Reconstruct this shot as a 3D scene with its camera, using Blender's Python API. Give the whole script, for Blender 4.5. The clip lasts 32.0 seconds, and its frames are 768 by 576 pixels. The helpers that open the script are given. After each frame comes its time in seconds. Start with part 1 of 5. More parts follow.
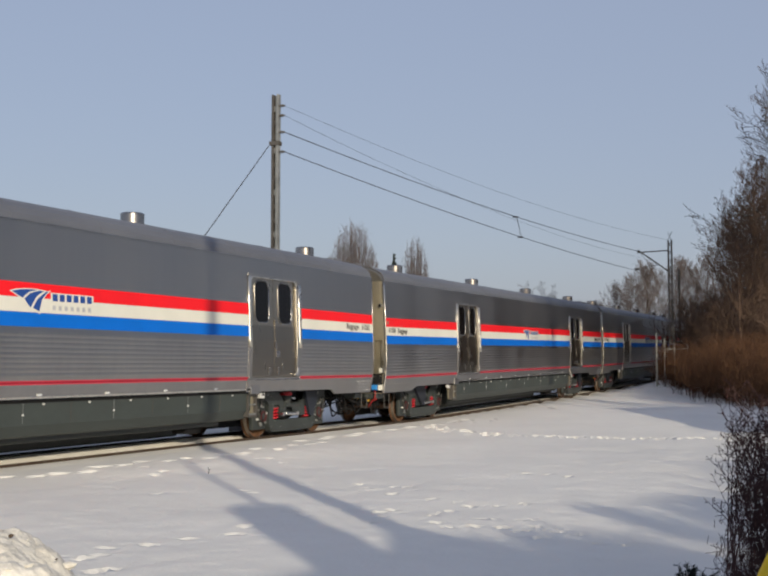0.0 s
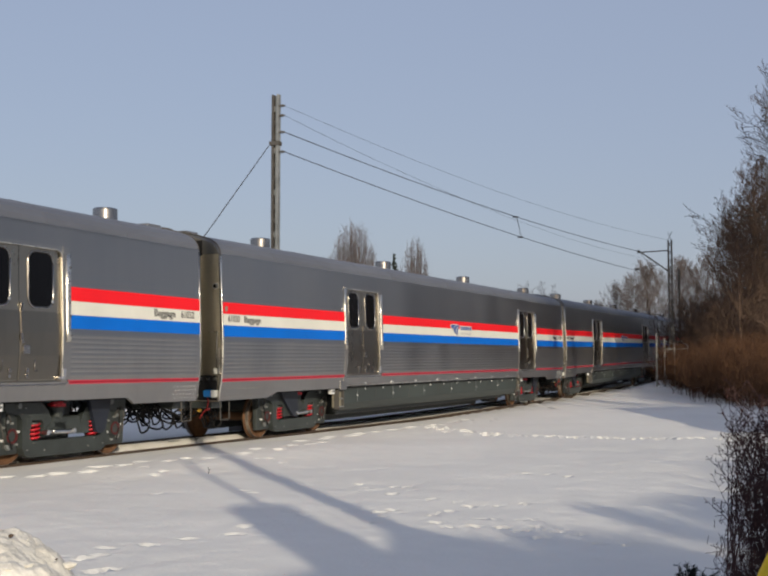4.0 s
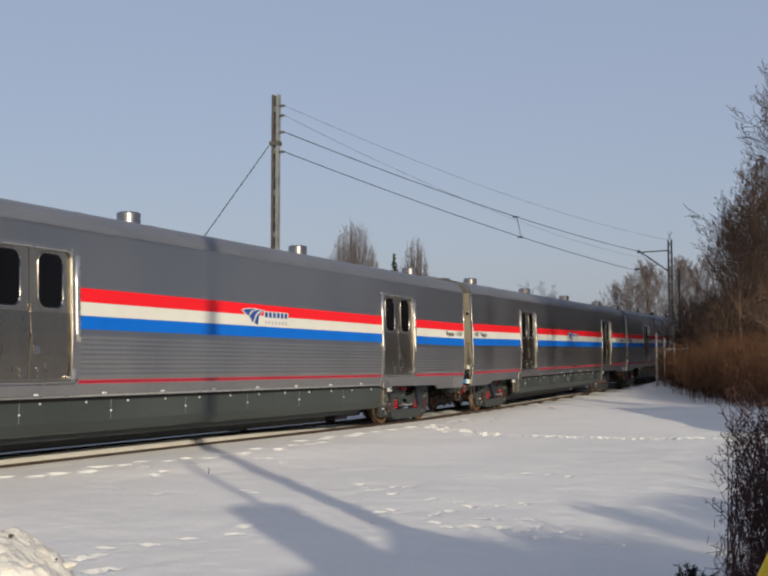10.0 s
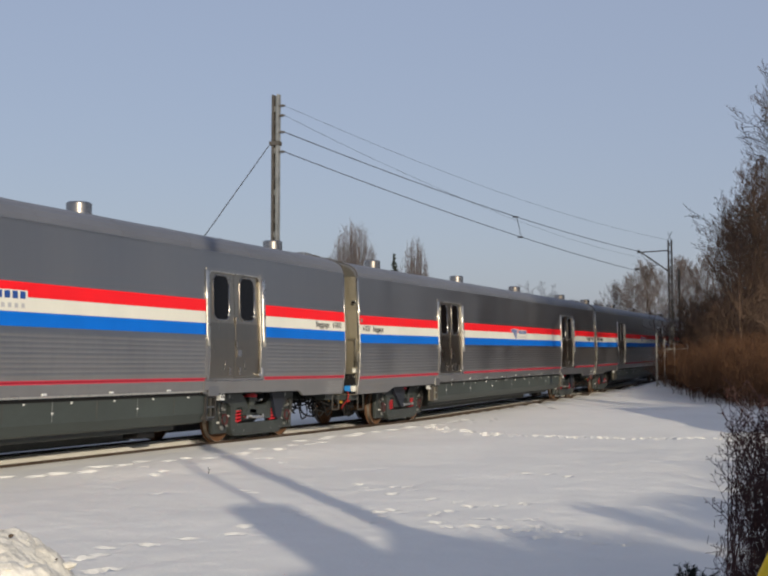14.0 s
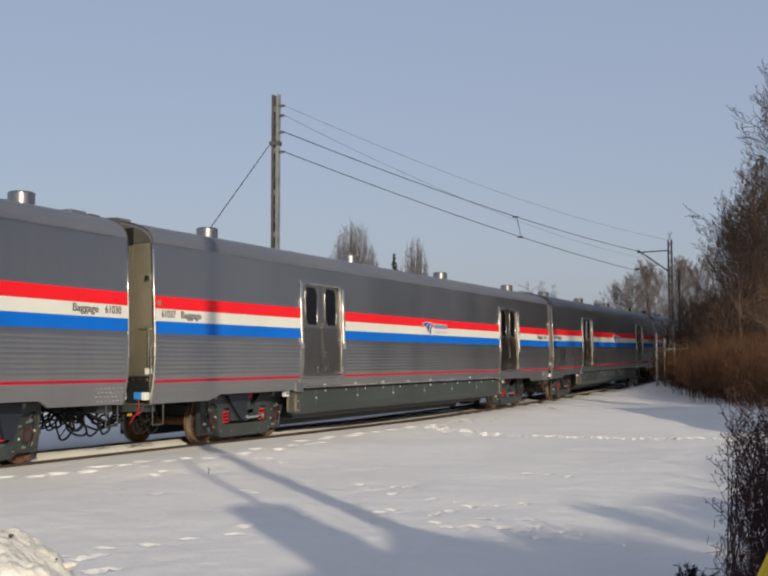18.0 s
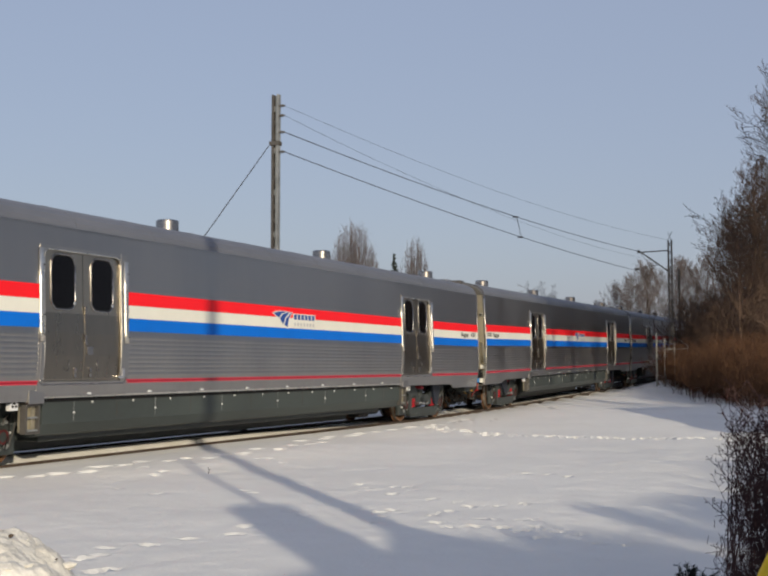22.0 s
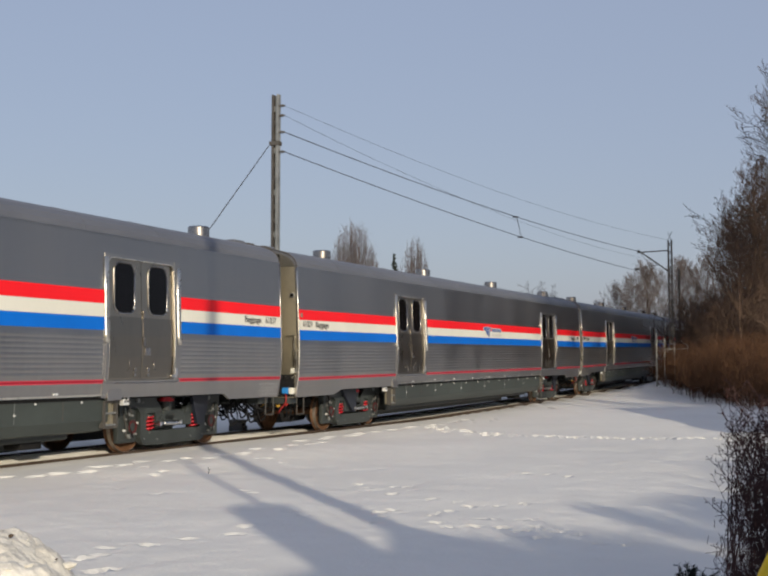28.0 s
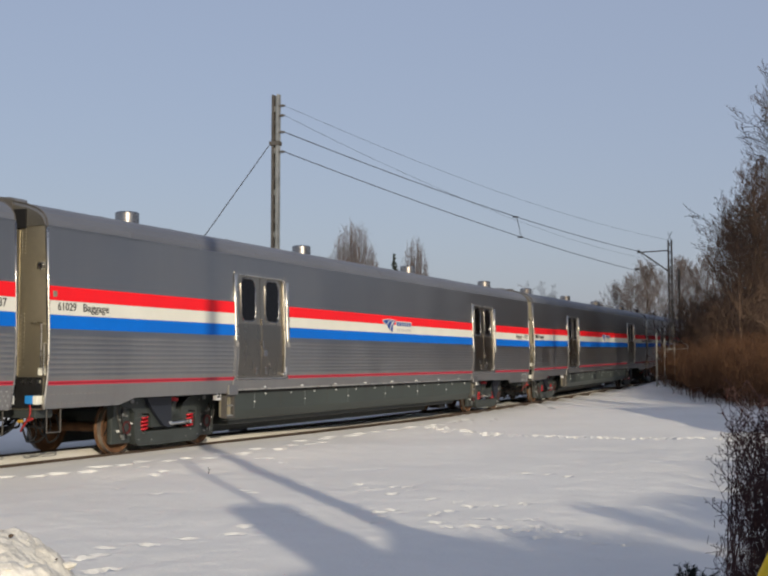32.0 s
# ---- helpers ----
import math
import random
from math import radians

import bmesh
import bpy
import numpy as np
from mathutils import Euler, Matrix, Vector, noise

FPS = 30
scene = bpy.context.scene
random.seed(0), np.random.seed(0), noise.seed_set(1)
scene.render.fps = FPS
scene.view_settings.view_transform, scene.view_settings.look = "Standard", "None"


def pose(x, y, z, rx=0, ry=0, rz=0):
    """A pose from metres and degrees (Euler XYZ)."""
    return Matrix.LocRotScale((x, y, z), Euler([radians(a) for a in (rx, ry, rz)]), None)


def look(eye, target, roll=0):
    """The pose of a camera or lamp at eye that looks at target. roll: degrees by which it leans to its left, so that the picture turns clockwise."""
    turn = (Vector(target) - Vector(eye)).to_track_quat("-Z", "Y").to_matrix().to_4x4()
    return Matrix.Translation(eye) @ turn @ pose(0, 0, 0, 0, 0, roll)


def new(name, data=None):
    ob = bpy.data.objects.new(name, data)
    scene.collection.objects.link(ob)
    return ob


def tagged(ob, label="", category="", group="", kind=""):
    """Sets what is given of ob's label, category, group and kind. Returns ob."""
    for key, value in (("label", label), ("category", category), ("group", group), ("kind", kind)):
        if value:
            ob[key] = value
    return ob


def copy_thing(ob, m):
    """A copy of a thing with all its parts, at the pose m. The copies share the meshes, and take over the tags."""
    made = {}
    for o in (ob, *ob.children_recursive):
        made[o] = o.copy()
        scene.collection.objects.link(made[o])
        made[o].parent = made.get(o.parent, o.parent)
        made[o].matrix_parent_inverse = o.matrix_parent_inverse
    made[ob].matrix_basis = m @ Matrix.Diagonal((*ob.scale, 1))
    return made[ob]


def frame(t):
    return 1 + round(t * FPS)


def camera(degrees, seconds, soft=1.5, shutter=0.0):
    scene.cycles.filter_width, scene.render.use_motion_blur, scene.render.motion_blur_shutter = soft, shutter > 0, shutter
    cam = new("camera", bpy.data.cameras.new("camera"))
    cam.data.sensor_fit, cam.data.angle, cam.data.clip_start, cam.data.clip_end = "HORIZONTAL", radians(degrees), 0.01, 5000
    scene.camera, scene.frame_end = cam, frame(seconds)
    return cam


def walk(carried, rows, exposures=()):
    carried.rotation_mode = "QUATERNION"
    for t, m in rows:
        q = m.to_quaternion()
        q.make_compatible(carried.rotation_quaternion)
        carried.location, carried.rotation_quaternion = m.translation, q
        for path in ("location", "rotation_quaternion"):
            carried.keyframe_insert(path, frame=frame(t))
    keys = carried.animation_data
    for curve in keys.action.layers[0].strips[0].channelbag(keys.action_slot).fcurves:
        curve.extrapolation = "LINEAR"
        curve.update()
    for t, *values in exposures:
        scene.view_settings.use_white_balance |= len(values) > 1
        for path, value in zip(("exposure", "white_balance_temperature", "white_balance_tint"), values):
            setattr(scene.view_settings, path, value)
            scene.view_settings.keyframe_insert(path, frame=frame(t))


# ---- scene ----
# ---- camera ----
cam = camera(37.2, 32.0, soft=2.3, shutter=0.0)
EYE = (0.0, 0.0, 1.5535)
VIEW = look(EYE, (0.0, 10.0, 1.5535 + 0.6767))
walk(cam, [(0.0, VIEW), (32.0, VIEW)])

# ---- light ----
SUN_EL, SUN_DIR = radians(17.0), Vector((0.31, -0.951, 0.0)).normalized()
SUN_VEC = Vector((SUN_DIR.x * math.cos(SUN_EL), SUN_DIR.y * math.cos(SUN_EL), math.sin(SUN_EL)))
scene.view_settings.exposure = 0.0

world = bpy.data.worlds.new("winter_sky")
scene.world = world
world.use_nodes = True
wn, wl = world.node_tree.nodes, world.node_tree.links
sky = wn.new("ShaderNodeTexSky")
sky.sky_type = "NISHITA"
sky.sun_disc = False
sky.sun_elevation, sky.sun_rotation = SUN_EL, math.atan2(SUN_DIR.x, SUN_DIR.y)
sky.air_density, sky.dust_density, sky.ozone_density = 1.0, 2.2, 1.4
haze = wn.new("ShaderNodeMixRGB")
haze.inputs["Fac"].default_value = 0.5
tc_w = wn.new("ShaderNodeTexCoord")
sep_w = wn.new("ShaderNodeSeparateXYZ")
thin = wn.new("ShaderNodeTexNoise")
thin.inputs["Scale"].default_value, thin.inputs["Detail"].default_value = 2.2, 6.0
high = wn.new("ShaderNodeMath")
high.operation = "MULTIPLY_ADD"
high.inputs[1].default_value = 0.16
veil = wn.new("ShaderNodeValToRGB")
veil.color_ramp.elements[0].position, veil.color_ramp.elements[1].position = 0.06, 0.42
veil.color_ramp.elements[0].color, veil.color_ramp.elements[1].color = (0.625, 0.655, 0.845, 1), (0.625, 0.697, 0.925, 1)
lift = wn.new("ShaderNodeMixRGB")
lift.blend_type = "MULTIPLY"
lift.inputs["Fac"].default_value = 1.0
lift.inputs["Color2"].default_value = (9.1, 9.1, 9.15, 1)
wl.new(tc_w.outputs["Generated"], sep_w.inputs[0])
wl.new(tc_w.outputs["Generated"], thin.inputs["Vector"])
wl.new(thin.outputs["Fac"], high.inputs[0])
wl.new(sep_w.outputs["Z"], high.inputs[2])
wl.new(high.outputs[0], veil.inputs["Fac"])
wl.new(veil.outputs["Color"], lift.inputs["Color1"])
wl.new(lift.outputs["Color"], haze.inputs["Color2"])
wl.new(sky.outputs["Color"], haze.inputs["Color1"])
wl.new(haze.outputs["Color"], wn["Background"].inputs["Color"])
wn["Background"].inputs["Strength"].default_value = 0.085

sun = new("sun", bpy.data.lights.new("sun", "SUN"))
sun.data.energy, sun.data.angle, sun.data.color = 3.7, radians(0.55), (1.0, 0.87, 0.66)
sun.matrix_world = look(SUN_VEC * 100, (0, 0, 0))


# ---- materials ----
def material(name, color, rough=0.6, metal=0.0, vary=0.25, scale=6.0, bump=0.0, bump_scale=40.0, stretch=(1, 1, 1), coords="Object",
             second=None, streak=0.0, spec=0.5, island=0.0):
    m = bpy.data.materials.new(name)
    m.use_nodes = True
    n, l = m.node_tree.nodes, m.node_tree.links
    b = n["Principled BSDF"]
    b.inputs["Metallic"].default_value = metal
    b.inputs["Specular IOR Level"].default_value = spec
    tc = n.new("ShaderNodeTexCoord")
    mp = n.new("ShaderNodeMapping")
    mp.inputs["Scale"].default_value = stretch
    l.new(tc.outputs[coords], mp.inputs["Vector"])

    def noise_at(s, detail=5.0):
        t = n.new("ShaderNodeTexNoise")
        t.inputs["Scale"].default_value, t.inputs["Detail"].default_value = s, detail
        l.new(mp.outputs["Vector"], t.inputs["Vector"])
        return t.outputs["Fac"]

    big, small = noise_at(scale), noise_at(scale * 9)
    mix = n.new("ShaderNodeMath")
    mix.operation = "MULTIPLY_ADD"
    l.new(small, mix.inputs[0])
    mix.inputs[1].default_value = 0.4
    l.new(big, mix.inputs[2])
    ramp = n.new("ShaderNodeValToRGB")
    lo, hi = ramp.color_ramp.elements
    c2 = second or tuple(c * (1 + vary) for c in color)
    lo.position, hi.position = 0.45, 0.95
    lo.color = (*[c * (1 - vary) for c in color], 1)
    hi.color = (*[min(c, 1) for c in c2], 1)
    l.new(mix.outputs[0], ramp.inputs["Fac"])
    out = ramp.outputs["Color"]
    if island:
        info = n.new("ShaderNodeObjectInfo")
        hsv = n.new("ShaderNodeHueSaturation")
        mr = n.new("ShaderNodeMapRange")
        mr.inputs["To Min"].default_value, mr.inputs["To Max"].default_value = 1 - island, 1 + island
        l.new(info.outputs["Random"], mr.inputs["Value"])
        l.new(mr.outputs["Result"], hsv.inputs["Value"])
        l.new(out, hsv.inputs["Color"])
        out = hsv.outputs["Color"]
    l.new(out, b.inputs["Base Color"])
    rr = n.new("ShaderNodeMapRange")
    rr.inputs["To Min"].default_value, rr.inputs["To Max"].default_value = max(rough - 0.12, 0.03), min(rough + 0.12, 1)
    l.new(mix.outputs[0], rr.inputs["Value"])
    l.new(rr.outputs["Result"], b.inputs["Roughness"])
    if bump:
        bp = n.new("ShaderNodeBump")
        bp.inputs["Strength"].default_value = bump
        bp.inputs["Distance"].default_value = 0.02
        l.new(noise_at(bump_scale, 8.0), bp.inputs["Height"])
        l.new(bp.outputs["Normal"], b.inputs["Normal"])
    return m


M = {
    "snow": material("snow", (0.735, 0.728, 0.70), 0.75, vary=0.05, scale=0.35, bump=0.5, bump_scale=22.0, spec=0.2),
    "dirty_snow": material("dirty_snow", (0.65, 0.62, 0.55), 0.85, vary=0.24, scale=3.4, bump=0.7, bump_scale=26.0, spec=0.2, second=(0.82, 0.80, 0.74)),
    "packed_snow": material("packed_snow", (0.88, 0.855, 0.77), 0.8, vary=0.10, scale=1.4, bump=0.8, bump_scale=9.0, spec=0.2, second=(0.93, 0.91, 0.86)),
    "steel_side": material("steel_side", (0.365, 0.362, 0.358), 0.34, 1.0, 0.06, 0.5, 0.012, 30, (1.0, 1, 0.15)),
    "steel_roof": material("steel_roof", (0.185, 0.197, 0.228), 0.58, 0.6, 0.12, 0.6, 0.03, 20, (0.5, 1, 1)),
    "steel_flute": material("steel_flute", (0.40, 0.388, 0.372), 0.36, 1.0, 0.10, 1.1, 0.015, 40, (0.9, 1, 0.25)),
    "steel_door": material("steel_door", (0.365, 0.330, 0.272), 0.27, 1.0, 0.07, 1.4, 0.02, 30, (1, 1, 0.3)),
    # door steel with the dim reflection of the lower leaf put into its colour
    "steel_dim_reflection": material("steel_dim_reflection", (0.25, 0.225, 0.187), 0.24, 1.0, 0.10, 1.1, 0.02, 30, (1, 1, 0.3)),
    "steel_bright": material("steel_bright", (0.72, 0.69, 0.62), 0.24, 1.0, 0.10, 3.0, 0.02, 30),
    "steel_vent": material("steel_vent", (0.33, 0.32, 0.315), 0.20, 1.0, 0.10, 4.0),
    "end_panel": material("end_panel", (0.55, 0.505, 0.395), 0.43, 0.92, 0.12, 1.2, 0.02, 20),
    "end_upper": material("end_upper", (0.21, 0.20, 0.175), 0.42, 0.8, 0.15, 1.5, 0.03, 20),
    "red": material("red_film", (0.78, 0.010, 0.018), 0.5, 0, 0.06, 1.5, spec=0.25),
    "white": material("white_film", (0.66, 0.66, 0.60), 0.5, 0, 0.05, 1.5, spec=0.25),
    "blue": material("blue_film", (0.001, 0.13, 0.58), 0.5, 0, 0.08, 1.5, spec=0.2),
    "pink": material("red_line_film", (0.50, 0.055, 0.085), 0.5, 0, 0.08, 1.5, spec=0.25),
    "logo_blue": material("logo_blue", (0.012, 0.06, 0.27), 0.45, 0, 0.06, 2),
    "letters": material("letter_black", (0.02, 0.02, 0.024), 0.5, 0, 0.2, 3),
    "pale_letters": material("pale_letters", (0.42, 0.43, 0.46), 0.5, 0, 0.1, 3),
    "skirt": material("skirt_paint", (0.040, 0.050, 0.048), 0.5, 0, 0.25, 1.1, 0.04, 12, (0.5, 1, 1)),
    "bogie": material("bogie_paint", (0.034, 0.041, 0.041), 0.46, 0, 0.35, 3.0, 0.1, 30),
    "black": material("black_rubber", (0.009, 0.009, 0.010), 0.7, 0, 0.4, 5.0, 0.1, 40, spec=0.25),
    "glass": material("dark_pane", (0.003, 0.003, 0.004), 0.10, 0, 0.2, 2.0, spec=0.12),
    "spring": material("red_spring", (0.45, 0.010, 0.022), 0.4, 0, 0.2, 6),
    "chrome": material("plated_metal", (0.70, 0.70, 0.70), 0.25, 1.0, 0.1, 5),
    "rust": material("rusty_wheel", (0.11, 0.050, 0.023), 0.75, 0.2, 0.45, 5.0, 0.3, 30, second=(0.19, 0.095, 0.045)),
    "tread": material("worn_tread", (0.36, 0.31, 0.26), 0.4, 0.8, 0.25, 6.0),
    "rail": material("rusty_rail", (0.085, 0.058, 0.042), 0.55, 0.4, 0.3, 1.2, 0.2, 20),
    "cover_blue": material("blue_cover", (0.02, 0.22, 0.60), 0.5, 0, 0.2, 8),
    "hose_red": material("red_hose", (0.30, 0.016, 0.015), 0.5, 0, 0.15, 8),
    "amber": material("amber_cap", (0.45, 0.26, 0.03), 0.5, 0, 0.15, 8),
    "bolt": material("pale_bolt", (0.75, 0.76, 0.76), 0.4, 0.3, 0.1, 9),
    "cream": material("cream_box", (0.30, 0.275, 0.21), 0.45, 0.4, 0.25, 5, 0.1, 20),
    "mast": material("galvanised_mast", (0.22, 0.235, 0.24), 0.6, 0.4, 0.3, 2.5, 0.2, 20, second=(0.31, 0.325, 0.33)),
    "galvanised": material("galvanised_post", (0.30, 0.30, 0.28), 0.75, 0.0, 0.2, 2.5, 0.1, 20, spec=0.2),
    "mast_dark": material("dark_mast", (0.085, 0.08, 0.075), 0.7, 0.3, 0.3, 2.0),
    "wire": material("wire", (0.07, 0.072, 0.078), 0.5, 0.5, 0.2, 2.0),
    "bark": material("bark", (0.040, 0.032, 0.027), 0.9, 0, 0.4, 3.0, 0.4, 25, spec=0.2),
    "twig": material("grey_twig", (0.072, 0.058, 0.050), 0.9, 0, 0.3, 0.8, spec=0.2),
    "twig_red": material("red_brown_twig", (0.088, 0.046, 0.026), 0.85, 0, 0.35, 1.2, spec=0.2),
    "line_red": material("dark_red_film", (0.26, 0.006, 0.022), 0.5, 0, 0.08, 1.5, spec=0.25),
    "navy": material("navy_plate", (0.014, 0.018, 0.030), 0.45, 0, 0.3, 3.0, 0.05, 30),
    "seal": material("red_seal", (0.075, 0.010, 0.011), 0.5, 0, 0.3, 8),
    "twig_brown": material("brown_twig", (0.092, 0.062, 0.047), 0.9, 0, 0.35, 0.9, spec=0.2),
    "twig_grey": material("pale_grey_twig", (0.105, 0.090, 0.088), 0.9, 0, 0.3, 0.8, spec=0.2),
    "twig_dark": material("dark_twig", (0.047, 0.026, 0.026), 0.85, 0, 0.35, 5, spec=0.25),
    "bud": material("bud", (0.075, 0.030, 0.026), 0.7, 0, 0.4, 10),
    "needle": material("needles", (0.012, 0.019, 0.014), 0.8, 0, 0.4, 8),
    "yellow": material("yellow_plastic", (0.72, 0.50, 0.015), 0.4, 0, 0.12, 8),
    "pole_wood": material("pole_wood", (0.16, 0.11, 0.075), 0.85, 0, 0.3, 2, 0.4, 18, (4, 4, 0.4)),
    "plaster": material("plaster", (0.55, 0.50, 0.42), 0.9, 0, 0.12, 1.0, 0.3, 25),
    "brick": material("chimney_brick", (0.30, 0.12, 0.075), 0.9, 0, 0.3, 4, 0.4, 20),
    "roofing": material("roofing", (0.13, 0.075, 0.06), 0.85, 0, 0.25, 2, 0.4, 14),
    "dirt": material("dirt_clod", (0.07, 0.05, 0.035), 0.95, 0, 0.4, 12, 0.5, 20),
}


# ---- mesh helpers ----
def part(name, bm, mat, parent=None, label="", smooth=False, kind=""):
    """Links a bmesh (or a (verts, faces) pair) as one mesh object under a thing or part."""
    me = bpy.data.meshes.new(name)
    if isinstance(bm, tuple):
        me.from_pydata(bm[0], [], bm[1])
    else:
        bmesh.ops.recalc_face_normals(bm, faces=bm.faces[:])
        bm.to_mesh(me)
        bm.free()
    me.materials.append(M[mat])
    if smooth:
        me.polygons.foreach_set("use_smooth", [True] * len(me.polygons))
    me.update()
    ob = new(name, me)
    if parent:
        ob.parent = parent
    return tagged(ob, label, kind=kind)


def thing(name, m, label, category, group="", kind=""):
    ob = new(name)
    ob.matrix_world = m
    ob.empty_display_size = 0.3
    return tagged(ob, label, category, group, kind)


def box(bm, x0, x1, y0, y1, z0, z1, bevel=0.0):
    r = bmesh.ops.create_cube(bm, size=1.0)
    for v in r["verts"]:
        v.co = Vector((x0 + (v.co.x + 0.5) * (x1 - x0), y0 + (v.co.y + 0.5) * (y1 - y0), z0 + (v.co.z + 0.5) * (z1 - z0)))
    if bevel:
        edges = {e for v in r["verts"] for e in v.link_edges}
        bmesh.ops.bevel(bm, geom=list(edges), offset=bevel, segments=2, affect="EDGES", profile=0.6)
    return bm


def rod(bm, p, q, r0, r1=None, seg=10, cap=True):
    """A round bar from p to q."""
    r1 = r0 if r1 is None else r1
    p, q = Vector(p), Vector(q)
    d = q - p
    m = Matrix.Translation((p + q) / 2) @ d.to_track_quat("Z", "Y").to_matrix().to_4x4()
    bmesh.ops.create_cone(bm, cap_ends=cap, segments=seg, radius1=r0, radius2=r1, depth=d.length, matrix=m)
    return bm


def prism(bm, poly, y0, y1, axes="xz"):
    """A plate with the outline poly, in the xz plane from y0 to y1 (or in yz from x0 to x1)."""
    def at(a, b, t):
        return (a, t, b) if axes == "xz" else (t, a, b)
    lo, hi = [bm.verts.new(at(a, b, y0)) for a, b in poly], [bm.verts.new(at(a, b, y1)) for a, b in poly]
    bm.faces.new(lo)
    bm.faces.new(hi[::-1])
    for i in range(len(poly)):
        j = (i + 1) % len(poly)
        bm.faces.new((lo[i], lo[j], hi[j], hi[i]))
    return bm


def rounded(x0, x1, z0, z1, r, n=4):
    """The outline of a rounded rectangle."""
    pts = []
    for cx, cz, a0 in ((x1 - r, z1 - r, 0), (x0 + r, z1 - r, 90), (x0 + r, z0 + r, 180), (x1 - r, z0 + r, 270)):
        for i in range(n + 1):
            a = radians(a0 + 90 * i / n)
            pts.append((cx + r * math.cos(a), cz + r * math.sin(a)))
    return pts


def ring(bm, outer, inner, y0, y1):
    """A frame between two outlines of the same count, in xz."""
    n = len(outer)
    vs = [[bm.verts.new((a, y, b)) for a, b in o] for o, y in ((outer, y0), (outer, y1), (inner, y1), (inner, y0))]
    for k in range(4):
        for i in range(n):
            j = (i + 1) % n
            bm.faces.new((vs[k][i], vs[k][j], vs[(k + 1) % 4][j], vs[(k + 1) % 4][i]))
    return bm


def tube_data(lines, sides=4):
    """Tubes along lines of (x, y, z, r), as (verts, faces)."""
    verts, faces = [], []
    for line in lines:
        base = len(verts)
        for i, (x, y, z, r) in enumerate(line):
            a, b = line[max(i - 1, 0)], line[min(i + 1, len(line) - 1)]
            d = Vector((b[0] - a[0], b[1] - a[1], b[2] - a[2])).normalized()
            s = d.cross(Vector((0, 0, 1)) if abs(d.z) < 0.9 else Vector((1, 0, 0))).normalized()
            t = d.cross(s)
            for k in range(sides):
                w = 2 * math.pi * k / sides
                o = s * (r * math.cos(w)) + t * (r * math.sin(w))
                verts.append((x + o.x, y + o.y, z + o.z))
        for i in range(len(line) - 1):
            for k in range(sides):
                k2 = (k + 1) % sides
                p = base + i * sides
                faces.append((p + k, p + k2, p + sides + k2, p + sides + k))
        faces.append(tuple(base + k for k in range(sides))[::-1])
        p = base + (len(line) - 1) * sides
        faces.append(tuple(p + k for k in range(sides)))
    return verts, faces


def text_meshes(body, height, width):
    """One mesh for each letter of a word, set side by side over the given width."""
    cu = bpy.data.curves.new("letter", "FONT")
    cu.body, cu.size, cu.extrude = body, height / 0.70, 0.0015
    cu.offset = 0.0026
    ob = bpy.data.objects.new("letter", cu)
    scene.collection.objects.link(ob)
    bpy.context.view_layer.update()
    me = bpy.data.meshes.new_from_object(ob.evaluated_get(bpy.context.evaluated_depsgraph_get()))
    bpy.data.objects.remove(ob)
    co = np.array([v.co[:] for v in me.vertices])
    x0, x1 = co[:, 0].min(), co[:, 0].max()
    co[:, 0] = (co[:, 0] - x0) * width / (x1 - x0)
    # letters never overlap along the line: cut where no face spans
    faces = sorted((tuple(p.vertices) for p in me.polygons), key=lambda f: min(co[i, 0] for i in f))
    groups, reach = [], -1.0
    for f in faces:
        if min(co[i, 0] for i in f) > reach + 1e-4:
            groups.append([])
        groups[-1].append(f)
        reach = max(reach, max(co[i, 0] for i in f))
    out = []
    for g in groups:
        used = sorted({i for f in g for i in f})
        at = {i: k for k, i in enumerate(used)}
        m = bpy.data.meshes.new("letter")
        m.from_pydata([tuple(co[i]) for i in used], [], [tuple(at[i] for i in f) for f in g])
        m.update()
        out.append(m)
    return out


# ---- the track's line: curvature in 1/m at knots along it ----
KNOT = (-200.0, -60.0, -40.0, -25.0, -10.0, 10.0, 30.0, 60.0, 110.0, 260.0)
CURVE = (0.00255, 0.00255, 0.00261, 0.00271, -0.00047, -0.00214, -0.00026, -0.00080, -0.00078, -0.00078)
STEP = 0.25
SS = np.arange(-130.0, 230.0 + STEP / 2, STEP)
kk = np.interp(SS, KNOT, CURVE)
HEAD = np.concatenate([[0], np.cumsum((kk[1:] + kk[:-1]) / 2 * STEP)])
HEAD = HEAD - np.interp(0, SS, HEAD) + 0.417375
TX = np.concatenate([[0], np.cumsum((np.sin(HEAD[1:]) + np.sin(HEAD[:-1])) / 2 * STEP)])
TY = np.concatenate([[0], np.cumsum((np.cos(HEAD[1:]) + np.cos(HEAD[:-1])) / 2 * STEP)])
TX = TX - np.interp(0, SS, TX)
TY = TY - np.interp(0, SS, TY) + 32.9285


def track_z(s):
    c = np.clip(s, 0, 130.0)
    return 0.01090953 * c + 0.582093e-4 * c ** 2 - 0.042057e-6 * c ** 3


def track_at(s, v=0.0, z=0.0):
    """A place by the track: s along it, v to its camera side, z over the rail top."""
    h = float(np.interp(s, SS, HEAD))
    return (float(np.interp(s, SS, TX)) + v * math.cos(h), float(np.interp(s, SS, TY)) - v * math.sin(h), float(track_z(s)) + z)


